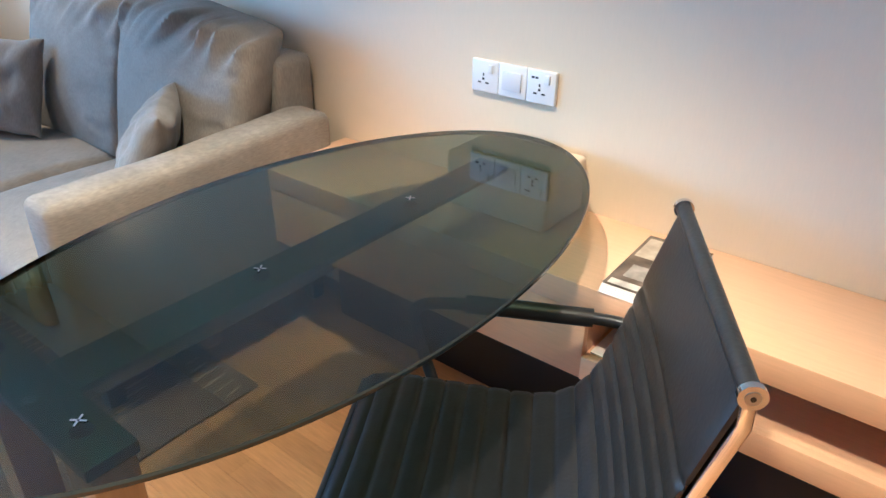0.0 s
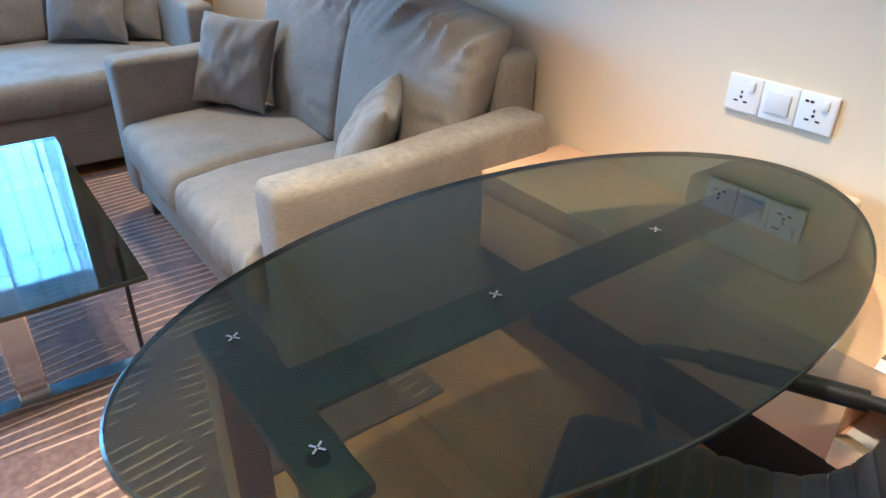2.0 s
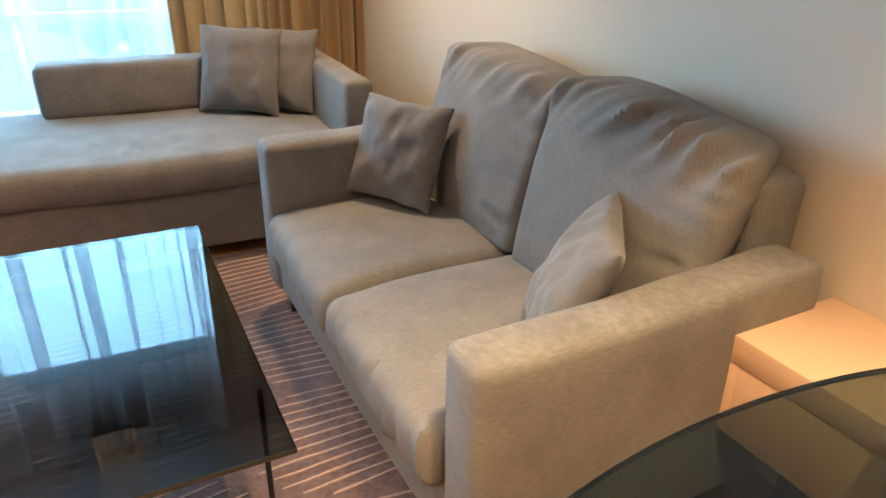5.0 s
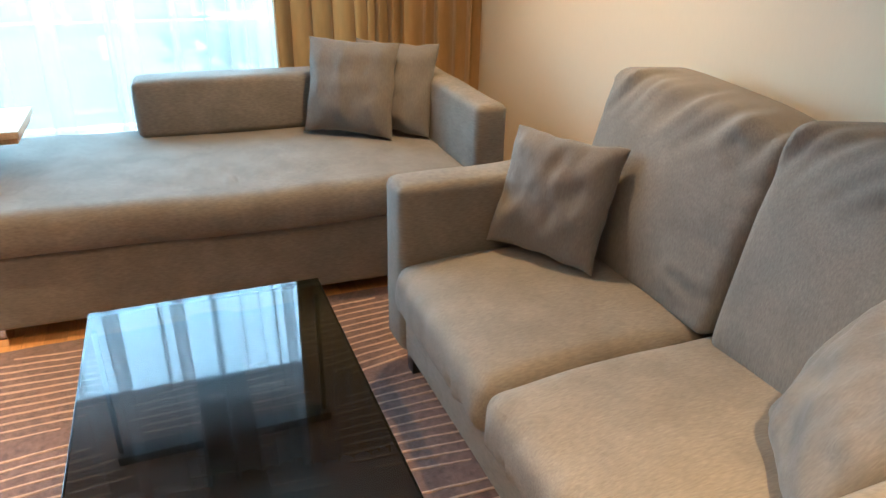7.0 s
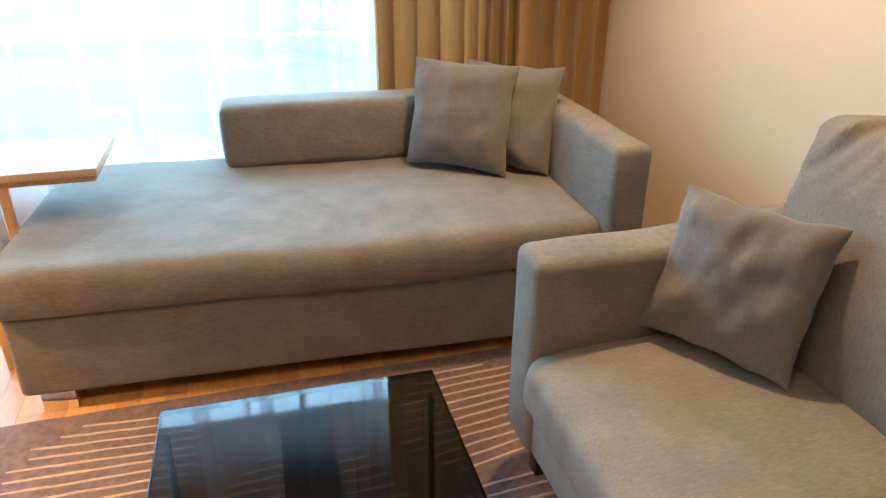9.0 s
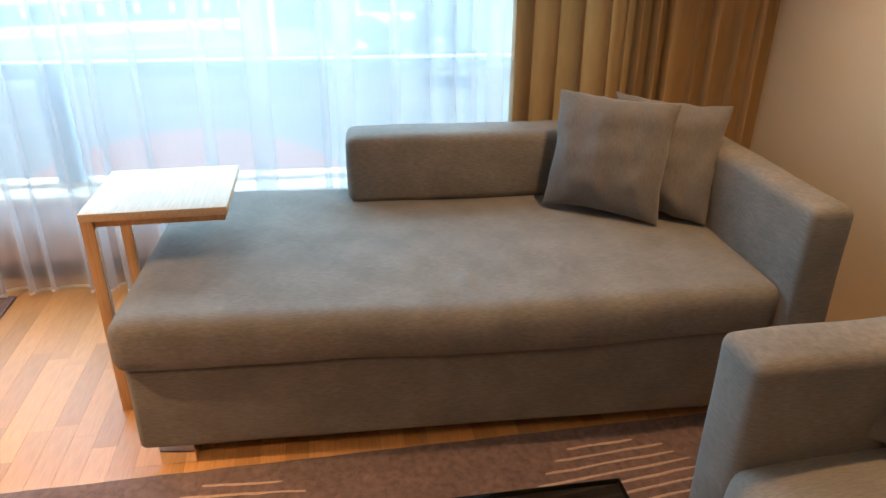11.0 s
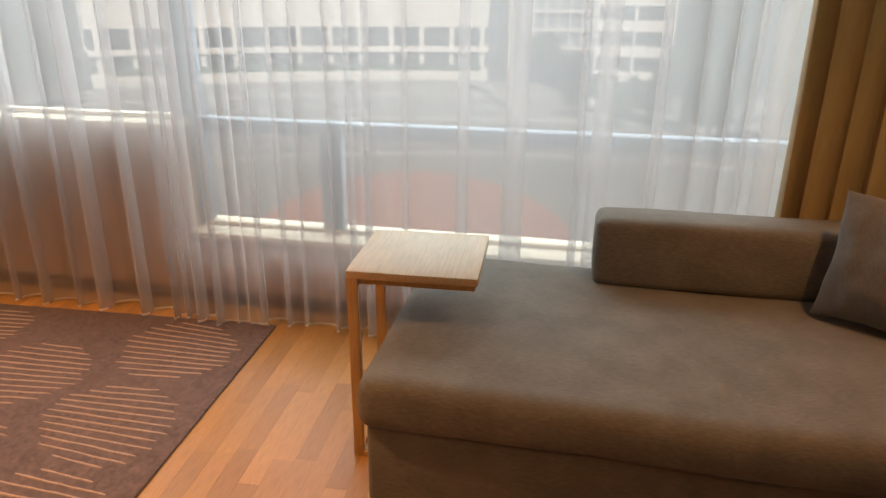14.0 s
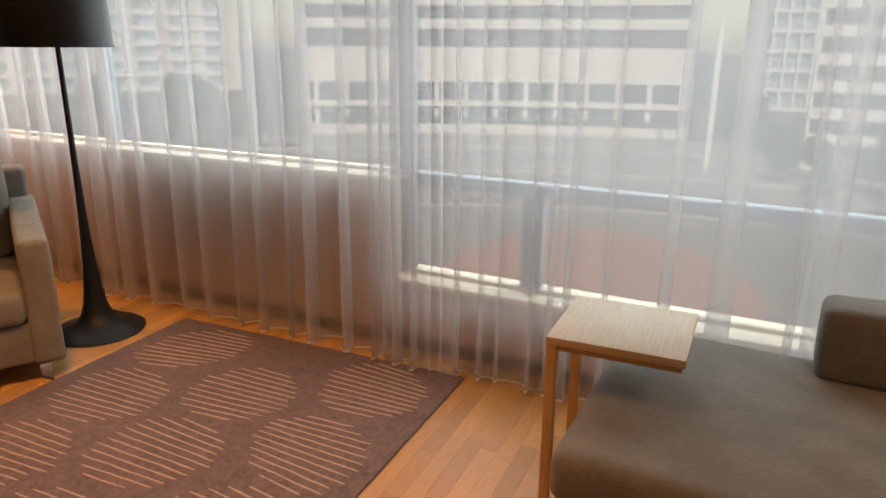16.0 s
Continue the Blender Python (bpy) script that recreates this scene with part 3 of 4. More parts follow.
for x in (-1.93, -2.83):
    bar = box(x - 0.03, x + 0.03, -0.055, 0.525, 0.01, 0.035, 0.0015)
    for v in bar.verts:
        if v.co.z > 0.03:
            v.co.z += 0.05 * (v.co.x - x)
    part("floor_bar", bar, SATIN if x > -2.5 else DARKSTEEL, ct, smooth=False)
    up = part("upright", box(x - 0.006, x + 0.006, 0.179, 0.256, 0.033, 0.418, 0.0015), SATIN if x > -2.5 else DARKSTEEL, ct, "wide flat steel upright", smooth=False)
    for y in (0.181, 0.254):
        part("bright_edge", box(x - 0.0075, x + 0.0075, y - 0.003, y + 0.003, 0.034, 0.4175, 0.001), CHROME, up, "polished metal edge")
    for y in (-0.047, 0.512):
        part("corner_post", box(x - 0.008, x + 0.008, y - 0.006, y + 0.006, 0.035, 0.418, 0.002), DARKSTEEL, ct)
part("under_rail", box(-2.83, -1.93, 0.18, 0.285, 0.404, 0.418, 0.002), DARKSTEEL, ct)
part("bolt", lathe([(0, 0.4205), (0.012, 0.4203), (0.012, 0.416)], 16, at=(-2.38, 0.235)), CHROME, ct)


# ---- oval desk ----
desk = thing("desk", "oval smoked-glass desk on a metal beam with oak legs", "desk")


def oval(cx, cy, a, b, z0, z1, seg=128):
    bm = bmesh.new()
    prof = [(0.994, z0), (1.0, z0 + 0.003), (1.0, z1 - 0.003), (0.994, z1)]
    rings = [[bm.verts.new((cx + a * s * math.cos(2 * math.pi * k / seg), cy + b * s * math.sin(2 * math.pi * k / seg), z)) for k in range(seg)] for s, z in prof]
    for p, q in zip(rings, rings[1:]):
        for k in range(seg):
            bm.faces.new((p[k], p[(k + 1) % seg], q[(k + 1) % seg], q[k]))
    bm.faces.new(rings[0][::-1])
    bm.faces.new(rings[-1])
    return bm


glaze(part("glass_top", oval(-0.757, 1.0, 0.39, 0.735, 0.738, 0.75), DESKGLASS, desk, "oval smoked glass top with polished edge", smooth=False), DESKEDGE, (0, 0, 1), RIM)
part("crossbar", box(-0.967, -0.56, 0.436, 0.506, 0.716, 0.735, 0.002), BEAM, desk)
part("beam", box(-0.803, -0.713, 0.506, 1.56, 0.722, 0.734, 0.002), BEAM, desk)
for x in (-0.93, -0.597):
    part("leg", box(x - 0.037, x + 0.037, 0.44, 0.50, 0.0, 0.716, 0.003), OAKLEG, desk, "flat oak leg")
part("support_box", box(-0.90, -0.60, 1.545, 1.735, 0.588, 0.735, 0.012, 3), WALL, desk, "cream box carrying the beam on the cabinet")
for bx, by in ((-0.758, 0.851), (-0.751, 1.236), (-0.893, 0.473), (-0.631, 0.47)):
    disc = part("bolt", lathe([(0, 0.7375), (0.014, 0.7375), (0.016, 0.735)], 20, at=(bx, by)), CHROME, desk, "chrome fixing under the glass")
    cr = bmesh.new()
    for k in range(2):
        one = box(-0.011, 0.011, -0.0015, 0.0015, 0.750, 0.7515)
        bmesh.ops.transform(one, matrix=Matrix.Translation((bx, by, 0)) @ Matrix.Rotation(radians(35 + 90 * k), 4, 'Z'), verts=one.verts)
        cr = merge(cr, one)
    part("cross_slot", cr, CHROME, disc)


# ---- low wall cabinet ----
cab = thing("wall_cabinet", "long low peach laminate cabinet with open niches along the wall", "cabinet")
FRONT = 1.402
part("top_board", box(-1.472, 2.3, FRONT, 1.74, 0.522, 0.586, 0.002), LAMINATE, cab)
part("end_panel", box(-1.472, -1.43, FRONT + 0.002, 1.74, 0.347, 0.522, 0.001), LAMINATE, cab)
part("front_panel", box(-1.43, -0.40, FRONT + 0.002, FRONT + 0.022, 0.347, 0.522, 0.001), LAMINATE, cab)
part("bottom_board", box(-1.43, 2.3, FRONT + 0.022, 1.74, 0.347, 0.405, 0.001), LAMINATE, cab)
part("bottom_edge", box(-0.40, 2.3, FRONT, FRONT + 0.022, 0.345, 0.407, 0.002), LAMINATE, cab)
part("back_board", box(-0.40, 2.3, 1.70, 1.74, 0.405, 0.522), NICHE_SHADED, cab, "back of the open niche, shade put into its colour")
part("divider", box(-0.42, -0.40, FRONT + 0.022, 1.70, 0.405, 0.522), LAMINATE, cab)
part("plinth", box(-1.40, 2.3, 1.60, 1.74, 0.0, 0.347), BLACKBOARD, cab, "black recessed plinth")

mag = thing("magazine", "glossy dark-covered magazine lying on the cabinet top", "magazine", pose(-0.312, 1.55, 0.587, 0, 0, 2))
part("cover", box(-0.074, 0.074, -0.13, 0.135, 0.0135, 0.0148, 0.0005), COVER, mag)
for k in range(5):
    pg = box(-0.074, 0.074, -0.132 - 0.004 * (4 - k), 0.135, 0.0005 + 0.0026 * k, 0.0018 + 0.0026 * k)
    part("page", pg, PAPER, mag)
for x0, x1, y0, y1, c in ((-0.066, 0.02, 0.02, 0.12, (0.42, 0.36, 0.28)), (-0.05, 0.05, -0.08, -0.02, (0.30, 0.27, 0.24)), (-0.066, 0.066, -0.122, -0.10, (0.55, 0.52, 0.48))):
    part("picture", box(x0, x1, y0, y1, 0.0148, 0.0152), mat("printed_ink", c, 0.22, grain=0.5, grain_size=20), mag)
leaflet = solid("leaflet", box(-0.392, -0.24, 1.43, 1.62, 0.406, 0.4085), PAPER, "white leaflet lying in the cabinet niche", "leaflet")


# ---- wall sockets ----
def socket_plate(cx, kind, label):
    z0, z1 = 0.838, 0.923
    top = thing("wall_switch" if kind == "switch" else "power_socket", label, "switch" if kind == "switch" else "socket", group="plates on the wall")
    part("plate", box(cx - 0.0425, cx + 0.0425, NORTH - 0.011, NORTH + 0.001, z0, z1, 0.004, 3), PLATE, top)
    f = NORTH - 0.011
    if kind == "switch":
        part("rocker", box(cx - 0.029, cx + 0.029, f - 0.005, f + 0.001, z0 + 0.018, z1 - 0.018, 0.003, 2), ROCKER, top)
        return
    part("rocker", box(cx + 0.012, cx + 0.026, f - 0.006, f + 0.001, z1 - 0.032, z1 - 0.010, 0.002, 2), PLATE, top)
    for dx, dz, w, h in ((0, 0.036, 0.006, 0.006), (0, 0.047, 0.004, 0.007), (-0.012, 0.026, 0.010, 0.004), (0.012, 0.026, 0.010, 0.004)):
        part("slot", box(cx - 0.004 + dx - w / 2, cx - 0.004 + dx + w / 2, f - 0.001, f + 0.002, z0 + dz - h / 2, z0 + dz + h / 2), HOLE, top)
    if kind == "usb":
        for dx in (-0.024, -0.013):
            part("slot", box(cx + dx - 0.004, cx + dx + 0.004, f - 0.001, f + 0.002, z1 - 0.022, z1 - 0.017), HOLE, top)


socket_plate(-0.918, "plain", "white universal power socket with rocker switch")
socket_plate(-0.832, "switch", "white wide-rocker wall switch")
socket_plate(-0.746, "usb", "white universal power socket with two small ports")


# ---- office chair ----
chair = thing("office_chair", "black ribbed leather office chair with chrome side rails", "office chair", pose(-0.390, 0.998, 0, 0, 0, 210))


def chair_curve():
    pts = [Vector((p[0], 0, p[1])) for p in ((0.27, 0.36), (0.255, 0.385), (0.20, 0.393), (0.05, 0.383), (-0.08, 0.373), (-0.15, 0.385), (-0.205, 0.43), (-0.242, 0.52), (-0.283, 0.665), (-0.33, 0.828))]
    for _ in range(3):
        out = [pts[0]]
        for a, b in zip(pts, pts[1:]):
            out += [a.lerp(b, .25), a.lerp(b, .75)]
        pts = out + [pts[-1]]
    return pts


CURVE = chair_curve()


def resample(pts, n):
    d = [0.0]
    for a, b in zip(pts, pts[1:]):
        d.append(d[-1] + (b - a).length)
    res, j = [], 0
    for i in range(n + 1):
        s = d[-1] * i / n
        while j < len(d) - 2 and d[j + 1] < s:
            j += 1
        res.append(pts[j].lerp(pts[j + 1], (s - d[j]) / (d[j + 1] - d[j])))
    return res, d[-1]


def sling(half):
    n = 190
    line, length = resample(CURVE, n)
    rib = 0.047
    bm = bmesh.new()
    cols = [-half, -half + 0.006, -half + .02, -half * .5, 0, half * .5, half - .02, half - 0.006, half]
    top, bot = [], []
    for i, p in enumerate(line):
        d = (line[min(i + 1, n)] - line[max(i - 1, 0)]).normalized()
        nrm = Vector((d.z, 0, -d.x))
        s = length * i / n
        plain = s > length - 0.135
        k = 0.0 if plain else -0.0065 * (1 - abs(math.sin(math.pi * s / rib))) ** 2.5
        a, b = [], []
        for y in cols:
            e = 0.006 * max(0, (abs(y) - half + .02) / .02) ** 2
            dip = 0.006 * (1 - (y / half) ** 2)
            a.append(bm.verts.new(p + nrm * (0.011 + k - e - dip) + Vector((0, y, 0))))
            b.append(bm.verts.new(p - nrm * (0.008 + k - e + dip * .5) + Vector((0, y, 0))))
        top.append(a)
        bot.append(b)
    for i in range(n):
        for j in range(len(cols) - 1):
            bm.faces.new((top[i][j], top[i][j + 1], top[i + 1][j + 1], top[i + 1][j]))
            bm.faces.new((bot[i][j], bot[i + 1][j], bot[i + 1][j + 1], bot[i][j + 1]))
        for j in (0, len(cols) - 1):
            bm.faces.new((top[i][j], top[i + 1][j], bot[i + 1][j], bot[i][j]))
    bmesh.ops.recalc_face_normals(bm, faces=bm.faces[:])
    return bm


HALF = 0.25
seat = part("seat_and_back", sling(HALF), LEATHER, chair, "black leather sling stitched into ribs")
line, length = resample(CURVE, 190)
k = 1
while k * 0.047 < length - 0.13:
    i = int(k * 0.047 / length * 190)
    p, d = line[i], (line[i + 1] - line[i - 1]).normalized()
    nrm = Vector((d.z, 0, -d.x))
    part("seam", tube([p + nrm * (0.0035 - 0.006 * (1 - (y / HALF) ** 2)) + Vector((0, y, 0)) for y in (-0.243, -.12, 0, .12, 0.243)], 0.0014, 6), STITCH, seat)
    k += 1
tip = CURVE[-1]
part("top_roll", tube([tip + Vector((0, y, 0)) for y in (-HALF, 0, HALF)], 0.0135, 16), LEATHER, chair)
part("front_roll", tube([CURVE[0] + Vector((0, y, 0)) for y in (-HALF, 0, HALF)], 0.014, 16), LEATHER, chair)
for s in (-1, 1):
    y = s * (HALF - 0.003)
    rail = []
    for i in range(0, 191, 5):
        d = (line[min(i + 1, 190)] - line[max(i - 1, 0)]).normalized()
        rail.append(line[i] - Vector((d.z, 0, -d.x)) * (0.016 if i < 180 else 0.016 * (190 - i) / 10) + Vector((0, y, 0)))
    part("side_rail", tube(rail, 0.0095, 12, flat=1.2), CHROME, chair, "polished chrome side rail")
    cap = tube([tip + Vector((0, s * HALF, 0)), tip + Vector((0, s * (HALF + 0.010), 0))], 0.0175, 28)
    c = part("end_cap", cap, CHROME, chair)
    part("cap_ring", tube([tip + Vector((0, s * (HALF + 0.010), 0)), tip + Vector((0, s * (HALF + 0.0112), 0))], 0.0095, 24), mat("brushed_chrome", (0.5, 0.48, 0.45), 0.3, 1.0) if s < 0 else bpy.data.materials["brushed_chrome"], c)
    part("cap_screw", tube([tip + Vector((0, s * (HALF + 0.0112), 0)), tip + Vector((0, s * (HALF + 0.0122), 0))], 0.0035, 20), DARKSTEEL, c)
    ya = s * (HALF + 0.03)
    arm = part("armrest", tube([(-0.285, s * HALF, 0.555), (-0.26, ya, 0.56), (-0.05, ya, 0.567), (0.10, ya, 0.569), (0.165, ya, 0.557), (0.17, ya, 0.51), (0.145, ya, 0.42), (0.12, s * HALF, 0.375)], 0.013, 14, smooth_steps=2), DARKSTEEL, chair, "loop armrest with black sleeve")
    part("sleeve", tube([(-0.20, ya, 0.562), (-0.05, ya, 0.567), (0.06, ya, 0.569)], 0.0195, 16, smooth_steps=1), BLACKPLASTIC, arm)
part("stretcher", tube([(-0.02, -HALF, 0.36), (-0.02, 0, 0.345), (-0.02, HALF, 0.36)], 0.014, 12, smooth_steps=2), CHROME, chair)
part("column", lathe([(0.0, 0.355), (0.028, 0.355), (0.028, 0.25), (0.02, 0.25), (0.02, 0.10), (0.035, 0.09), (0.035, 0.06), (0, 0.06)], 20), DARKSTEEL, chair)
for k in range(5):
    a = math.radians(72 * k + 20)
    spoke = part("spoke", tube([(0, 0, 0.085), (0.16 * math.cos(a), 0.16 * math.sin(a), 0.08), (0.29 * math.cos(a), 0.29 * math.sin(a), 0.065)], 0.018, 10, flat=0.7), CHROME, chair)
    wh = lathe([(0, -0.012), (0.024, -0.012), (0.0265, -0.008), (0.0265, 0.008), (0.024, 0.012), (0, 0.012)], 18)
    bmesh.ops.transform(wh, matrix=Matrix.Translation((0.29 * math.cos(a), 0.29 * math.sin(a), 0.0265)) @ Matrix.Rotation(a, 4, 'Z') @ Matrix.Rotation(radians(90), 4, 'X'), verts=wh.verts)
    part("castor", wh, BLACKPLASTIC, spoke)
    

# ---- side table ----
st = thing("side_table", "pale oak C-shaped side table reaching over the daybed", "side table")
part("tabletop", box(-4.266, -3.874, -0.686, -0.279, 0.655, 0.680, 0.002), OAKTOP, st)
part("under_rail", box(-4.235, -3.886, -0.648, -0.288, 0.634, 0.655, 0.002), OAKLEG, st)
for x in (-3.889, -4.238):
    lg = part("leg", box(x - 0.012, x + 0.015, -0.684, -0.650, 0.0, 0.655, 0.002), OAKLEG, st)
    part("inlay", box(x - 0.004, x + 0.009, -0.6505, -0.647, 0.03, 0.63), CHROME, lg, "steel strip on the inner face")
    part("foot_bar", box(x - 0.012, x + 0.015, -0.650, -0.33, 0.0, 0.022, 0.002), OAKLEG, st)
part("foot_bar", box(-4.223, -3.901, -0.678, -0.66, 0.0, 0.022, 0.002), OAKLEG, st)


# ---- floor lamp ----
fl = thing("floor_lamp", "tall black floor lamp with drum shade and trumpet base", "floor lamp", pose(-4.42, -3.345, 0))
part("base", lathe([(0, 0.0), (0.235, 0.0), (0.24, 0.008), (0.225, 0.018), (0.16, 0.032), (0.11, 0.055), (0.08, 0.095), (0.06, 0.16), (0.048, 0.24), (0.036, 0.36), (0.027, 0.5), (0.02, 0.7), (0.016, 0.9)], 48), LAMPBLACK, fl)
part("pole", lathe([(0.016, 0.9), (0.0135, 1.2), (0.0125, 1.6), (0, 1.6)], 24), LAMPBLACK, fl)
part("shade", lathe([(0.25, 1.495), (0.253, 1.495), (0.245, 1.82), (0.242, 1.82), (0.247, 1.5)], 64), LAMPBLACK, fl, "black drum shade")
for k in range(3):
    a = math.radians(120 * k)
    part("spider_arm", tube([(0.01 * math.cos(a), 0.01 * math.sin(a), 1.59), (0.2435 * math.cos(a), 0.2435 * math.sin(a), 1.62)], 0.003, 6), LAMPBLACK, fl)
solid("lamp_cord", tube([(-4.6, -3.36, 0.006), (-4.66, -3.46, 0.006), (-4.62, -3.58, 0.006), (-4.7, -3.7, 0.006), (-4.85, -3.8, 0.006)], 0.004, 8, smooth_steps=2), BLACKPLASTIC, "black lamp cable lying on the floor", "cable")


# ---- armchair ----
ac = thing("armchair", "grey chenille armchair beside the floor lamp", "armchair", pose(-3.955, -2.985, 0, 0, 0, -33))


def chair_rise(p):
    if p.z > 0.4:
        p.z += 0.045 * min(1.0, max(0.0, -p.y / 0.7)) ** 1.4
    return p


part("base", soft(0.10, 0.78, -0.88, -0.02, 0.10, 0.30, 0.02, step=0.1, rough=0.003), FABRIC_SIDE, ac)
part("arm", soft(0.0, 0.13, -0.90, 0.0, 0.095, 0.68, 0.025, step=0.05, rough=0.004, shape=chair_rise), FABRIC_SIDE, ac)
part("arm", soft(0.75, 0.88, -0.90, 0.0, 0.095, 0.68, 0.025, step=0.05, rough=0.004, shape=chair_rise), FABRIC_SIDE, ac)
part("back_frame", soft(0.02, 0.86, -1.02, -0.84, 0.10, 0.88, 0.04, step=0.08, rough=0.004), FABRIC, ac)
part("seat_cushion", soft(0.13, 0.75, -0.80, 0.01, 0.295, 0.45, 0.045, bulge=(0.005, 0.01, 0.02), rough=0.005), FABRIC_FLAT, ac)
part("back_cushion", soft(0.125, 0.755, -0.84, -0.63, 0.44, 1.01, 0.07, bulge=(0.01, 0.04, 0.02), rough=0.008), FABRIC, ac)
for x in (0.09, 0.79):
    for y in (-0.035, -0.94):
        part("leg", box(x - 0.025, x + 0.025, y - 0.025, y + 0.025, 0, 0.098, 0.003), CHROME, ac)


# ---- rugs ----
def stripe(a, b, seed):
    """One raised cream yarn line from a to b, a little uneven."""
    bm = bmesh.new()
    a, b = Vector(a), Vector(b)
    d = (b - a).normalized()
    side = Vector((-d.y, d.x))
    rows, n = [], 14
    for i in range(n + 1):
        p = a.lerp(b, i / n)
        q = p + side * (0.0035 * noise.noise(Vector((p.x * 9, p.y * 9, seed))) + 0.0018 * noise.noise(Vector((p.x * 45, p.y * 45, seed))))
        w = 0.0047 * (1 + 0.35 * noise.noise(Vector((p.x * 60, p.y * 60, seed + 2)))) * (0.5 if i in (0, n) else 1)
        rows.append([bm.verts.new((q.x + side.x * o * w, q.y + side.y * o * w, z)) for o, z in ((-1, 0.0105), (-.6, 0.0132), (.6, 0.0132), (1, 0.0105))])
    for p, q in zip(rows, rows[1:]):
        for i in range(3):
            bm.faces.new((p[i], p[i + 1], q[i + 1], q[i]))
    bmesh.ops.recalc_face_normals(bm, faces=bm.faces[:])
    return bm


def rug(x0, x1, y0, y1, x_first, y_first, seed, label):
    rnd = random.Random(seed)
    top = thing("rug", label, "rug", group="striped rugs")
    part("carpet", soft(x0, x1, y0, y1, 0.0, 0.011, 0.005, step=0.04, rough=0.0025, size=9), RUG, top)
    col, y = 0, y_first
    while y < y1 + 0.2:
        x = x_first + (0.262 if col % 2 else 0.0)
        while x > x0 + 0.3:
            x -= 0.524
        while x < x1 + 0.15:
            cx, cy = x + rnd.uniform(-.01, .01), y + rnd.uniform(-.01, .01)
            lean, fan, skew = rnd.uniform(-0.12, 0.07), rnd.choice((-0.12, -0.07, 0.06, 0.11)), rnd.uniform(-0.05, 0.05)
            count = 12
            for k in range(count):
                f = (k + 0.5) / count * 2 - 1
                half = 0.262 * max(0.04, 1 - abs(f) ** 2.3) ** 0.5
                px = cx + f * 0.238
                slope = lean + fan * f
                lo, hi = -half * rnd.uniform(.86, 1.04) + skew * f, half * rnd.uniform(.86, 1.04) + skew * f
                a, b = max(cy + lo, y0 + 0.035), min(cy + hi, y1 - 0.035)
                if b - a < 0.05 or cx < x0 + 0.1 or not x0 + 0.05 < px < x1 - 0.05:
                    continue
                part("stripe", stripe((px + slope * (a - cy), a), (px + slope * (b - cy), b), seed + k), STRIPE, top)
            x += 0.524
        y += 0.528
        col += 1
    return top


rug(-3.545, -1.303, -1.05, 1.168, -3.51, -0.815, 3, "mauve-brown pile rug with cream wavy stripe patches under the sofa")
rug(-4.735, -2.75, -3.025, -1.297, -4.44, -2.675, 8, "mauve-brown pile rug with cream wavy stripe patches by the window")


# ---- outside ----
GROUND = -11.0
EYE0 = Vector((-2.0, -0.2, 1.5))


def bearing(deg, dist, z=0.0):
    """A place out of the window: degrees to the north of due west, metres away."""
    a = math.radians(deg)
    return Vector((EYE0.x - dist * math.cos(a), EYE0.y + dist * math.sin(a), z))


solid("ground", box(-900, -5.9, -700, 700, GROUND - 1, GROUND), ASPHALT, "grey asphalt ground below the building", "ground", kind="structure")


def sector(a0, a1, r0, r1, z0, z1, seg=24):
    bm = bmesh.new()
    rows = []
    for i in range(seg + 1):
        a = a0 + (a1 - a0) * i / seg
        rows.append([bm.verts.new(bearing(a, r, z)) for r, z in ((r0, z0), (r1, z0), (r1, z1), (r0, z1))])
    for p, q in zip(rows, rows[1:]):
        for k in range(4):
            bm.faces.new((p[k], p[(k + 1) % 4], q[(k + 1) % 4], q[k]))
    bm.faces.new(rows[0][::-1])
    bm.faces.new(rows[-1])
    bmesh.ops.recalc_face_normals(bm, faces=bm.faces[:])
    return bm


red = sector(-25, 2.5, 31, 47.5, GROUND, GROUND + 0.15)
for v in red.verts:
    off = v.co - EYE0
    ang = math.degrees(math.atan2(off.y, -off.x))
    if math.hypot(off.x, off.y) > 40:
        k = 0.76 + 0.24 * math.sin(math.pi * min(1, max(0, (ang + 25) / 27.5))) ** 0.8
        v.co.x, v.co.y = EYE0.x + off.x * k, EYE0.y + off.y * k
solid("pavement", red, REDPAVE, "red paved forecourt below", "pavement", kind="structure", smooth=False)
solid("pavement", sector(-60, 40, 18, 53, GROUND, GROUND + 0.1), ROADWAY, "pale grey paved yard below", "pavement", kind="structure", smooth=False)
solid("road", sector(-60, 40, 54, 97, GROUND, GROUND + 0.04), ROADWAY, "pale grey road curving past the forecourt", "road", kind="structure", smooth=False)
for r in (53, 68, 84):
    solid("kerb", sector(-60, 40, r, r + 0.5, GROUND, GROUND + 0.25), KERB, "pale concrete kerb along the road", "kerb", kind="structure", smooth=False)

pod = thing("podium_building", "low curved white building with ribbon windows", "building")
R = 100.0
BANDS = ((GROUND, -9.7, -2.0, CONCRETE, "balcony"), (-9.7, -7.3, 3, FARGLASS, "window"), (-7.3, -6.7, -0.6, CONCRETE, "wall"), (-6.7, -4.0, 3, FARGLASS, "window"), (-4.0, 0.7, 0, CONCRETE, "wall"),
         (0.7, 3.1, 3, FARGLASS, "window"), (3.1, 4.4, -0.6, CONCRETE, "wall"), (4.4, 6.2, 3, FARGLASS, "window"), (6.2, 8.6, 0, CONCRETE, "wall"), (8.6, 11.2, 3, FARGLASS, "window"), (11.2, 20, 0, CONCRETE, "wall"))
for z0, z1, set_in, m, nm in BANDS:
    part(nm, sector(-35, -5.0, R + set_in, R + 18, z0, z1), m, pod, smooth=False)
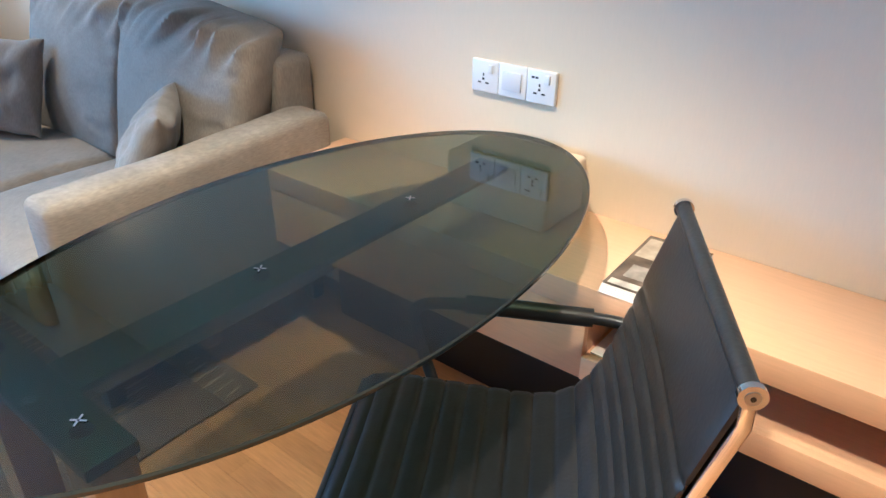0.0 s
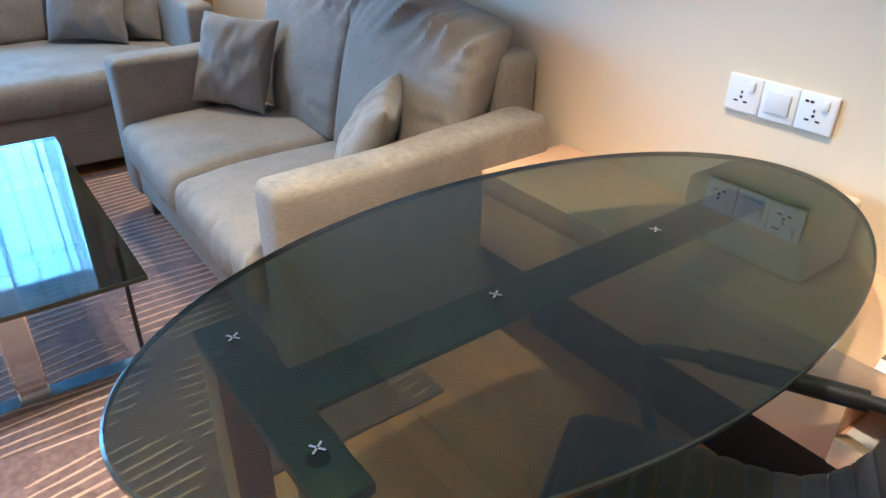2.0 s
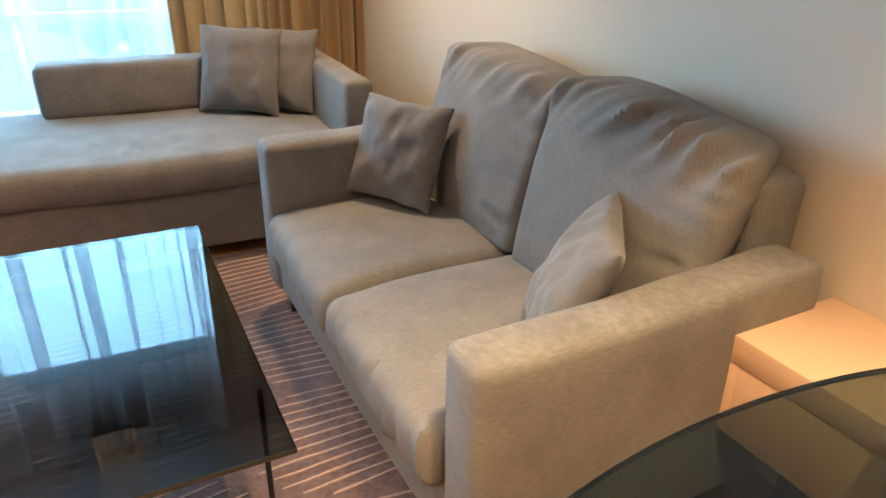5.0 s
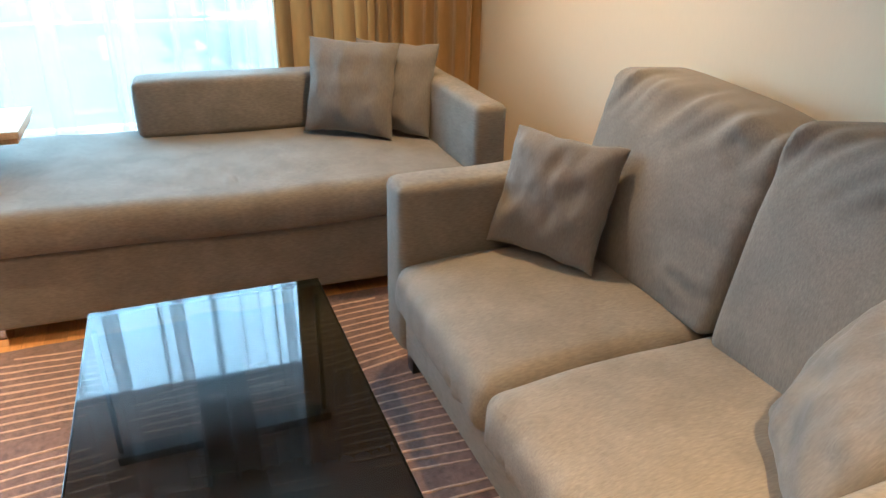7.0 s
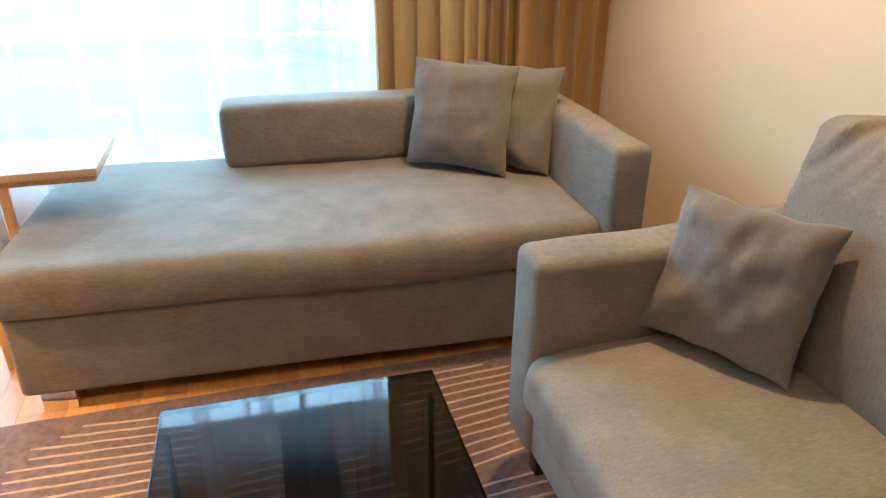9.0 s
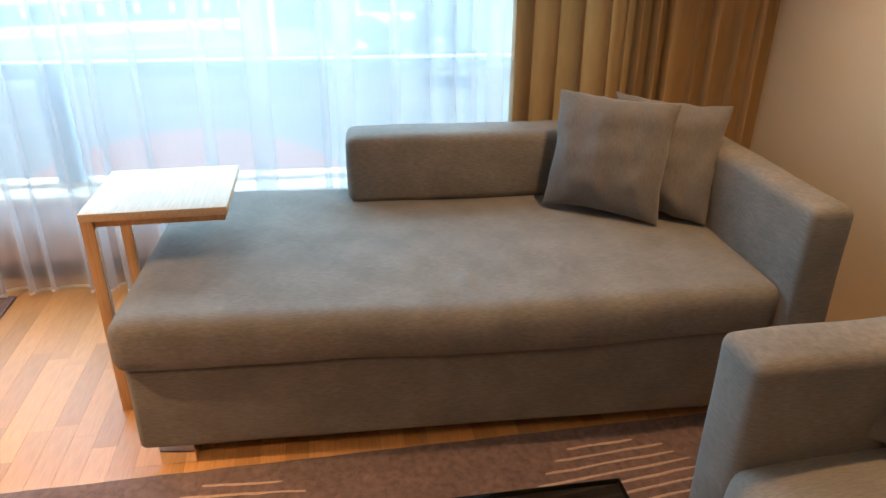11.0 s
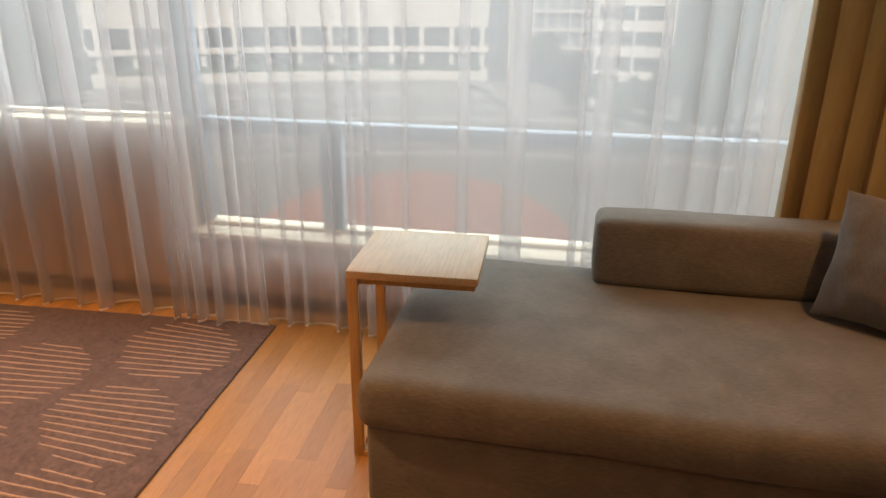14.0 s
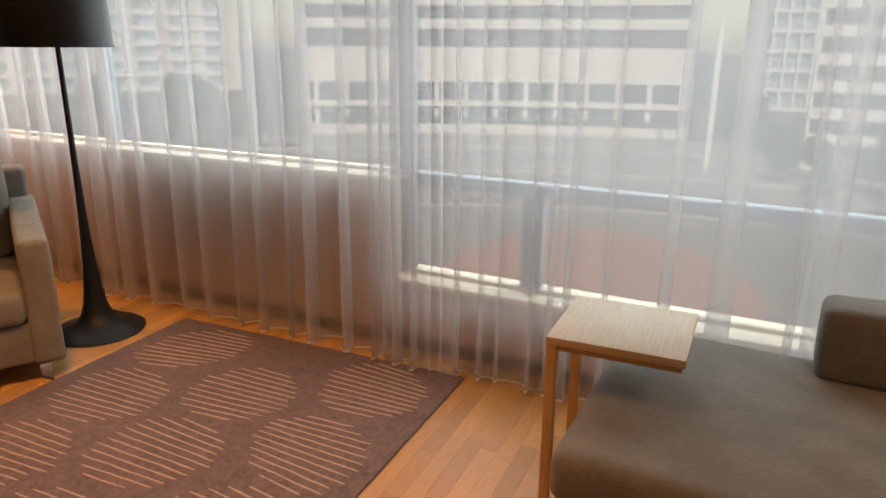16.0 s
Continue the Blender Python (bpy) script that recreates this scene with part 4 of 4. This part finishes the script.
part("planter", sector(-34, -5.5, R - 1.6, R - 0.6, -9.7, -8.9), LEAF, pod, "green planting along the balcony", smooth=False)
for k in range(13):
    a = -34.5 + 2.4 * k
    part("pier", sector(a, a + 0.4, R - 0.3, R + 6, -9.7, -4.0, 1), CONCRETE, pod, smooth=False)


def tower(name, label, a0, a1, dist, base, floors, storey, cols, skin=None, share=0.42):
    top = thing(name, label, "building")
    part("wall", sector(a0, a1, dist + 0.8, dist + 18, base, base + floors * storey + 2, 4), skin or FARGLASS, top, smooth=False)
    part("roof", sector(a0 - .1, a1 + .1, dist, dist + 18, base + floors * storey + 2, base + floors * storey + 3, 4), CONCRETE, top, smooth=False)
    for f in range(floors):
        z = base + f * storey
        part("spandrel", sector(a0, a1, dist, dist + 0.9, z, z + storey * share, 4), CONCRETE, top, smooth=False)
    for c in range(cols + 1):
        w = (a1 - a0) * 0.035
        a = a0 + (a1 - a0 - w) * c / cols
        part("pier", sector(a, a + w, dist - 0.15, dist + 0.8, base, base + floors * storey, 1), CONCRETE, top, smooth=False)
    return top


tower("apartment_tower", "white apartment tower with rows of dark windows", 3.3, 9.2, 80, GROUND - 0.1, 15, 2.65, 2)
tower("apartment_tower", "slim pale tower with stacked balconies", -35.2, -32.2, 150, GROUND, 22, 3.4, 2)
tower("apartment_tower", "pale distant tower block beyond the road", -70, -40, 190, GROUND, 20, 3.6, 12, BLUEGLASS, 0.3)
tower("apartment_tower", "pale distant tower block beyond the trees", 14, 22, 170, GROUND, 14, 3.6, 5)
tower("office_tower", "blue-grey glass office tower behind the road", -1.6, 3.2, 150, GROUND, 16, 3.6, 5, BLUEGLASS, 0.16)
solid("street_mast", tube([bearing(-3.2, 76, GROUND), bearing(-3.2, 76, 20)], 0.34, 12), CONCRETE, "tall white mast beside the road", "mast")


def tree(at, height, seed):
    rnd = random.Random(seed)
    top = thing("tree", "leafy green street tree beside the road", "tree", Matrix.Translation(at), "street trees")
    bm = tube([(0, 0, 0), (0.1, 0, height * .3), (0, .1, height * .6)], 0.22, 8)
    for k in range(5):
        a = rnd.uniform(0, 6.28)
        bm = tube([(0, 0, height * .35), (height * .14 * math.cos(a), height * .14 * math.sin(a), height * .55), (height * .25 * math.cos(a), height * .25 * math.sin(a), height * .75)], 0.09, 6, bm)
    part("trunk", bm, BARK, top)
    verts, faces = [], []
    for k in range(1500):
        v = Vector((rnd.gauss(0, 1), rnd.gauss(0, 1), rnd.gauss(0, 1))).normalized() * rnd.uniform(.55, 1) ** .5
        lump = 0.75 + 0.5 * noise.noise(v * 2.2 + Vector((seed, 0, 0)))
        c = Vector((v.x * height * .36 * lump, v.y * height * .36 * lump, height * .68 + v.z * height * .32 * lump))
        q = Euler((rnd.uniform(0, 6), rnd.uniform(0, 6), rnd.uniform(0, 6))).to_matrix()
        s = rnd.uniform(.35, .75)
        i = len(verts)
        verts += [c + q @ Vector(p) * s for p in ((-1, 0, 0), (0, -.5, .1), (1, 0, 0), (0, .5, .1))]
        faces += [(i, i + 1, i + 2), (i, i + 2, i + 3)]
    me = bpy.data.meshes.new("crown")
    me.from_pydata(verts, [], faces)
    me.materials.append(LEAF)
    crown = new("crown", me)
    crown.parent = top
    return top


for i, (a, d, h) in enumerate(((10.5, 66, 8), (12.5, 58, 7), (15, 70, 10), (18, 62, 9), (21, 72, 11), (25, 60, 9), (5.5, 66, 3.6), (8, 70, 4), (2.0, 72, 3.4), (4.3, 74, 4), (6.6, 72, 3.8), (9.4, 76, 5.5), (10.8, 100, 11), (12.2, 98, 15), (14, 102, 18), (17, 98, 17), (20, 104, 19), (24, 100, 17), (28, 104, 18), (-0.5, 98, 6.5), (-38, 84, 8), (-44, 88, 9), (-50, 82, 9))):
    tree(bearing(a, d, GROUND), h, i + 1)


# ---- oak floor, piece by piece ----
floor = solid("floor", box(WEST - 0.25, EAST, SOUTH, NORTH, -0.12, -0.0035), mat("floor_joint", (0.42, 0.22, 0.085), 0.5, stain=0.1), "warm oak strip parquet floor", "floor", kind="structure")
PW, rnd = 0.071, random.Random(5)
meshes = {}
rest_v, rest_f = [], []
NEAR = ((-4.86, -3.0, -1.36, -0.45), (-1.45, 0.1, 0.05, 1.42))


def plank_points(l):
    g, b = 0.0001, 0.00025
    lo = [(g, g, -0.003), (l - g, g, -0.003), (l - g, PW - g, -0.003), (g, PW - g, -0.003)]
    hi = [(g + b, g + b, 0), (l - g - b, g + b, 0), (l - g - b, PW - g - b, 0), (g + b, PW - g - b, 0)]
    return lo + hi, [(4, 5, 6, 7), (0, 1, 5, 4), (1, 2, 6, 5), (2, 3, 7, 6), (3, 0, 4, 7)]


y = SOUTH
while y < NORTH - PW:
    x = WEST - rnd.uniform(0, 0.4)
    while x < EAST:
        l = rnd.choice((0.30, 0.36, 0.42, 0.48, 0.54))
        if any(a < x + l and x < b and c < y + PW and y < d for a, b, c, d in NEAR):
            if l not in meshes:
                v, f = plank_points(l)
                me = bpy.data.meshes.new("plank")
                me.from_pydata(v, [], f)
                me.materials.append(OAK)
                meshes[l] = me
            ob = new("plank", meshes[l])
            ob.location = (x, y, 0)
            ob.parent = floor
        else:
            v, f = plank_points(l)
            i = len(rest_v)
            rest_v += [(p[0] + x, p[1] + y, p[2]) for p in v]
            rest_f += [tuple(k + i for k in q) for q in f]
        x += l
    y += PW
me = bpy.data.meshes.new("planks")
me.from_pydata(rest_v, [], rest_f)
me.materials.append(OAK)
rest = new("planks", me)
rest.parent = floor
tagged(rest, kind="stuff")
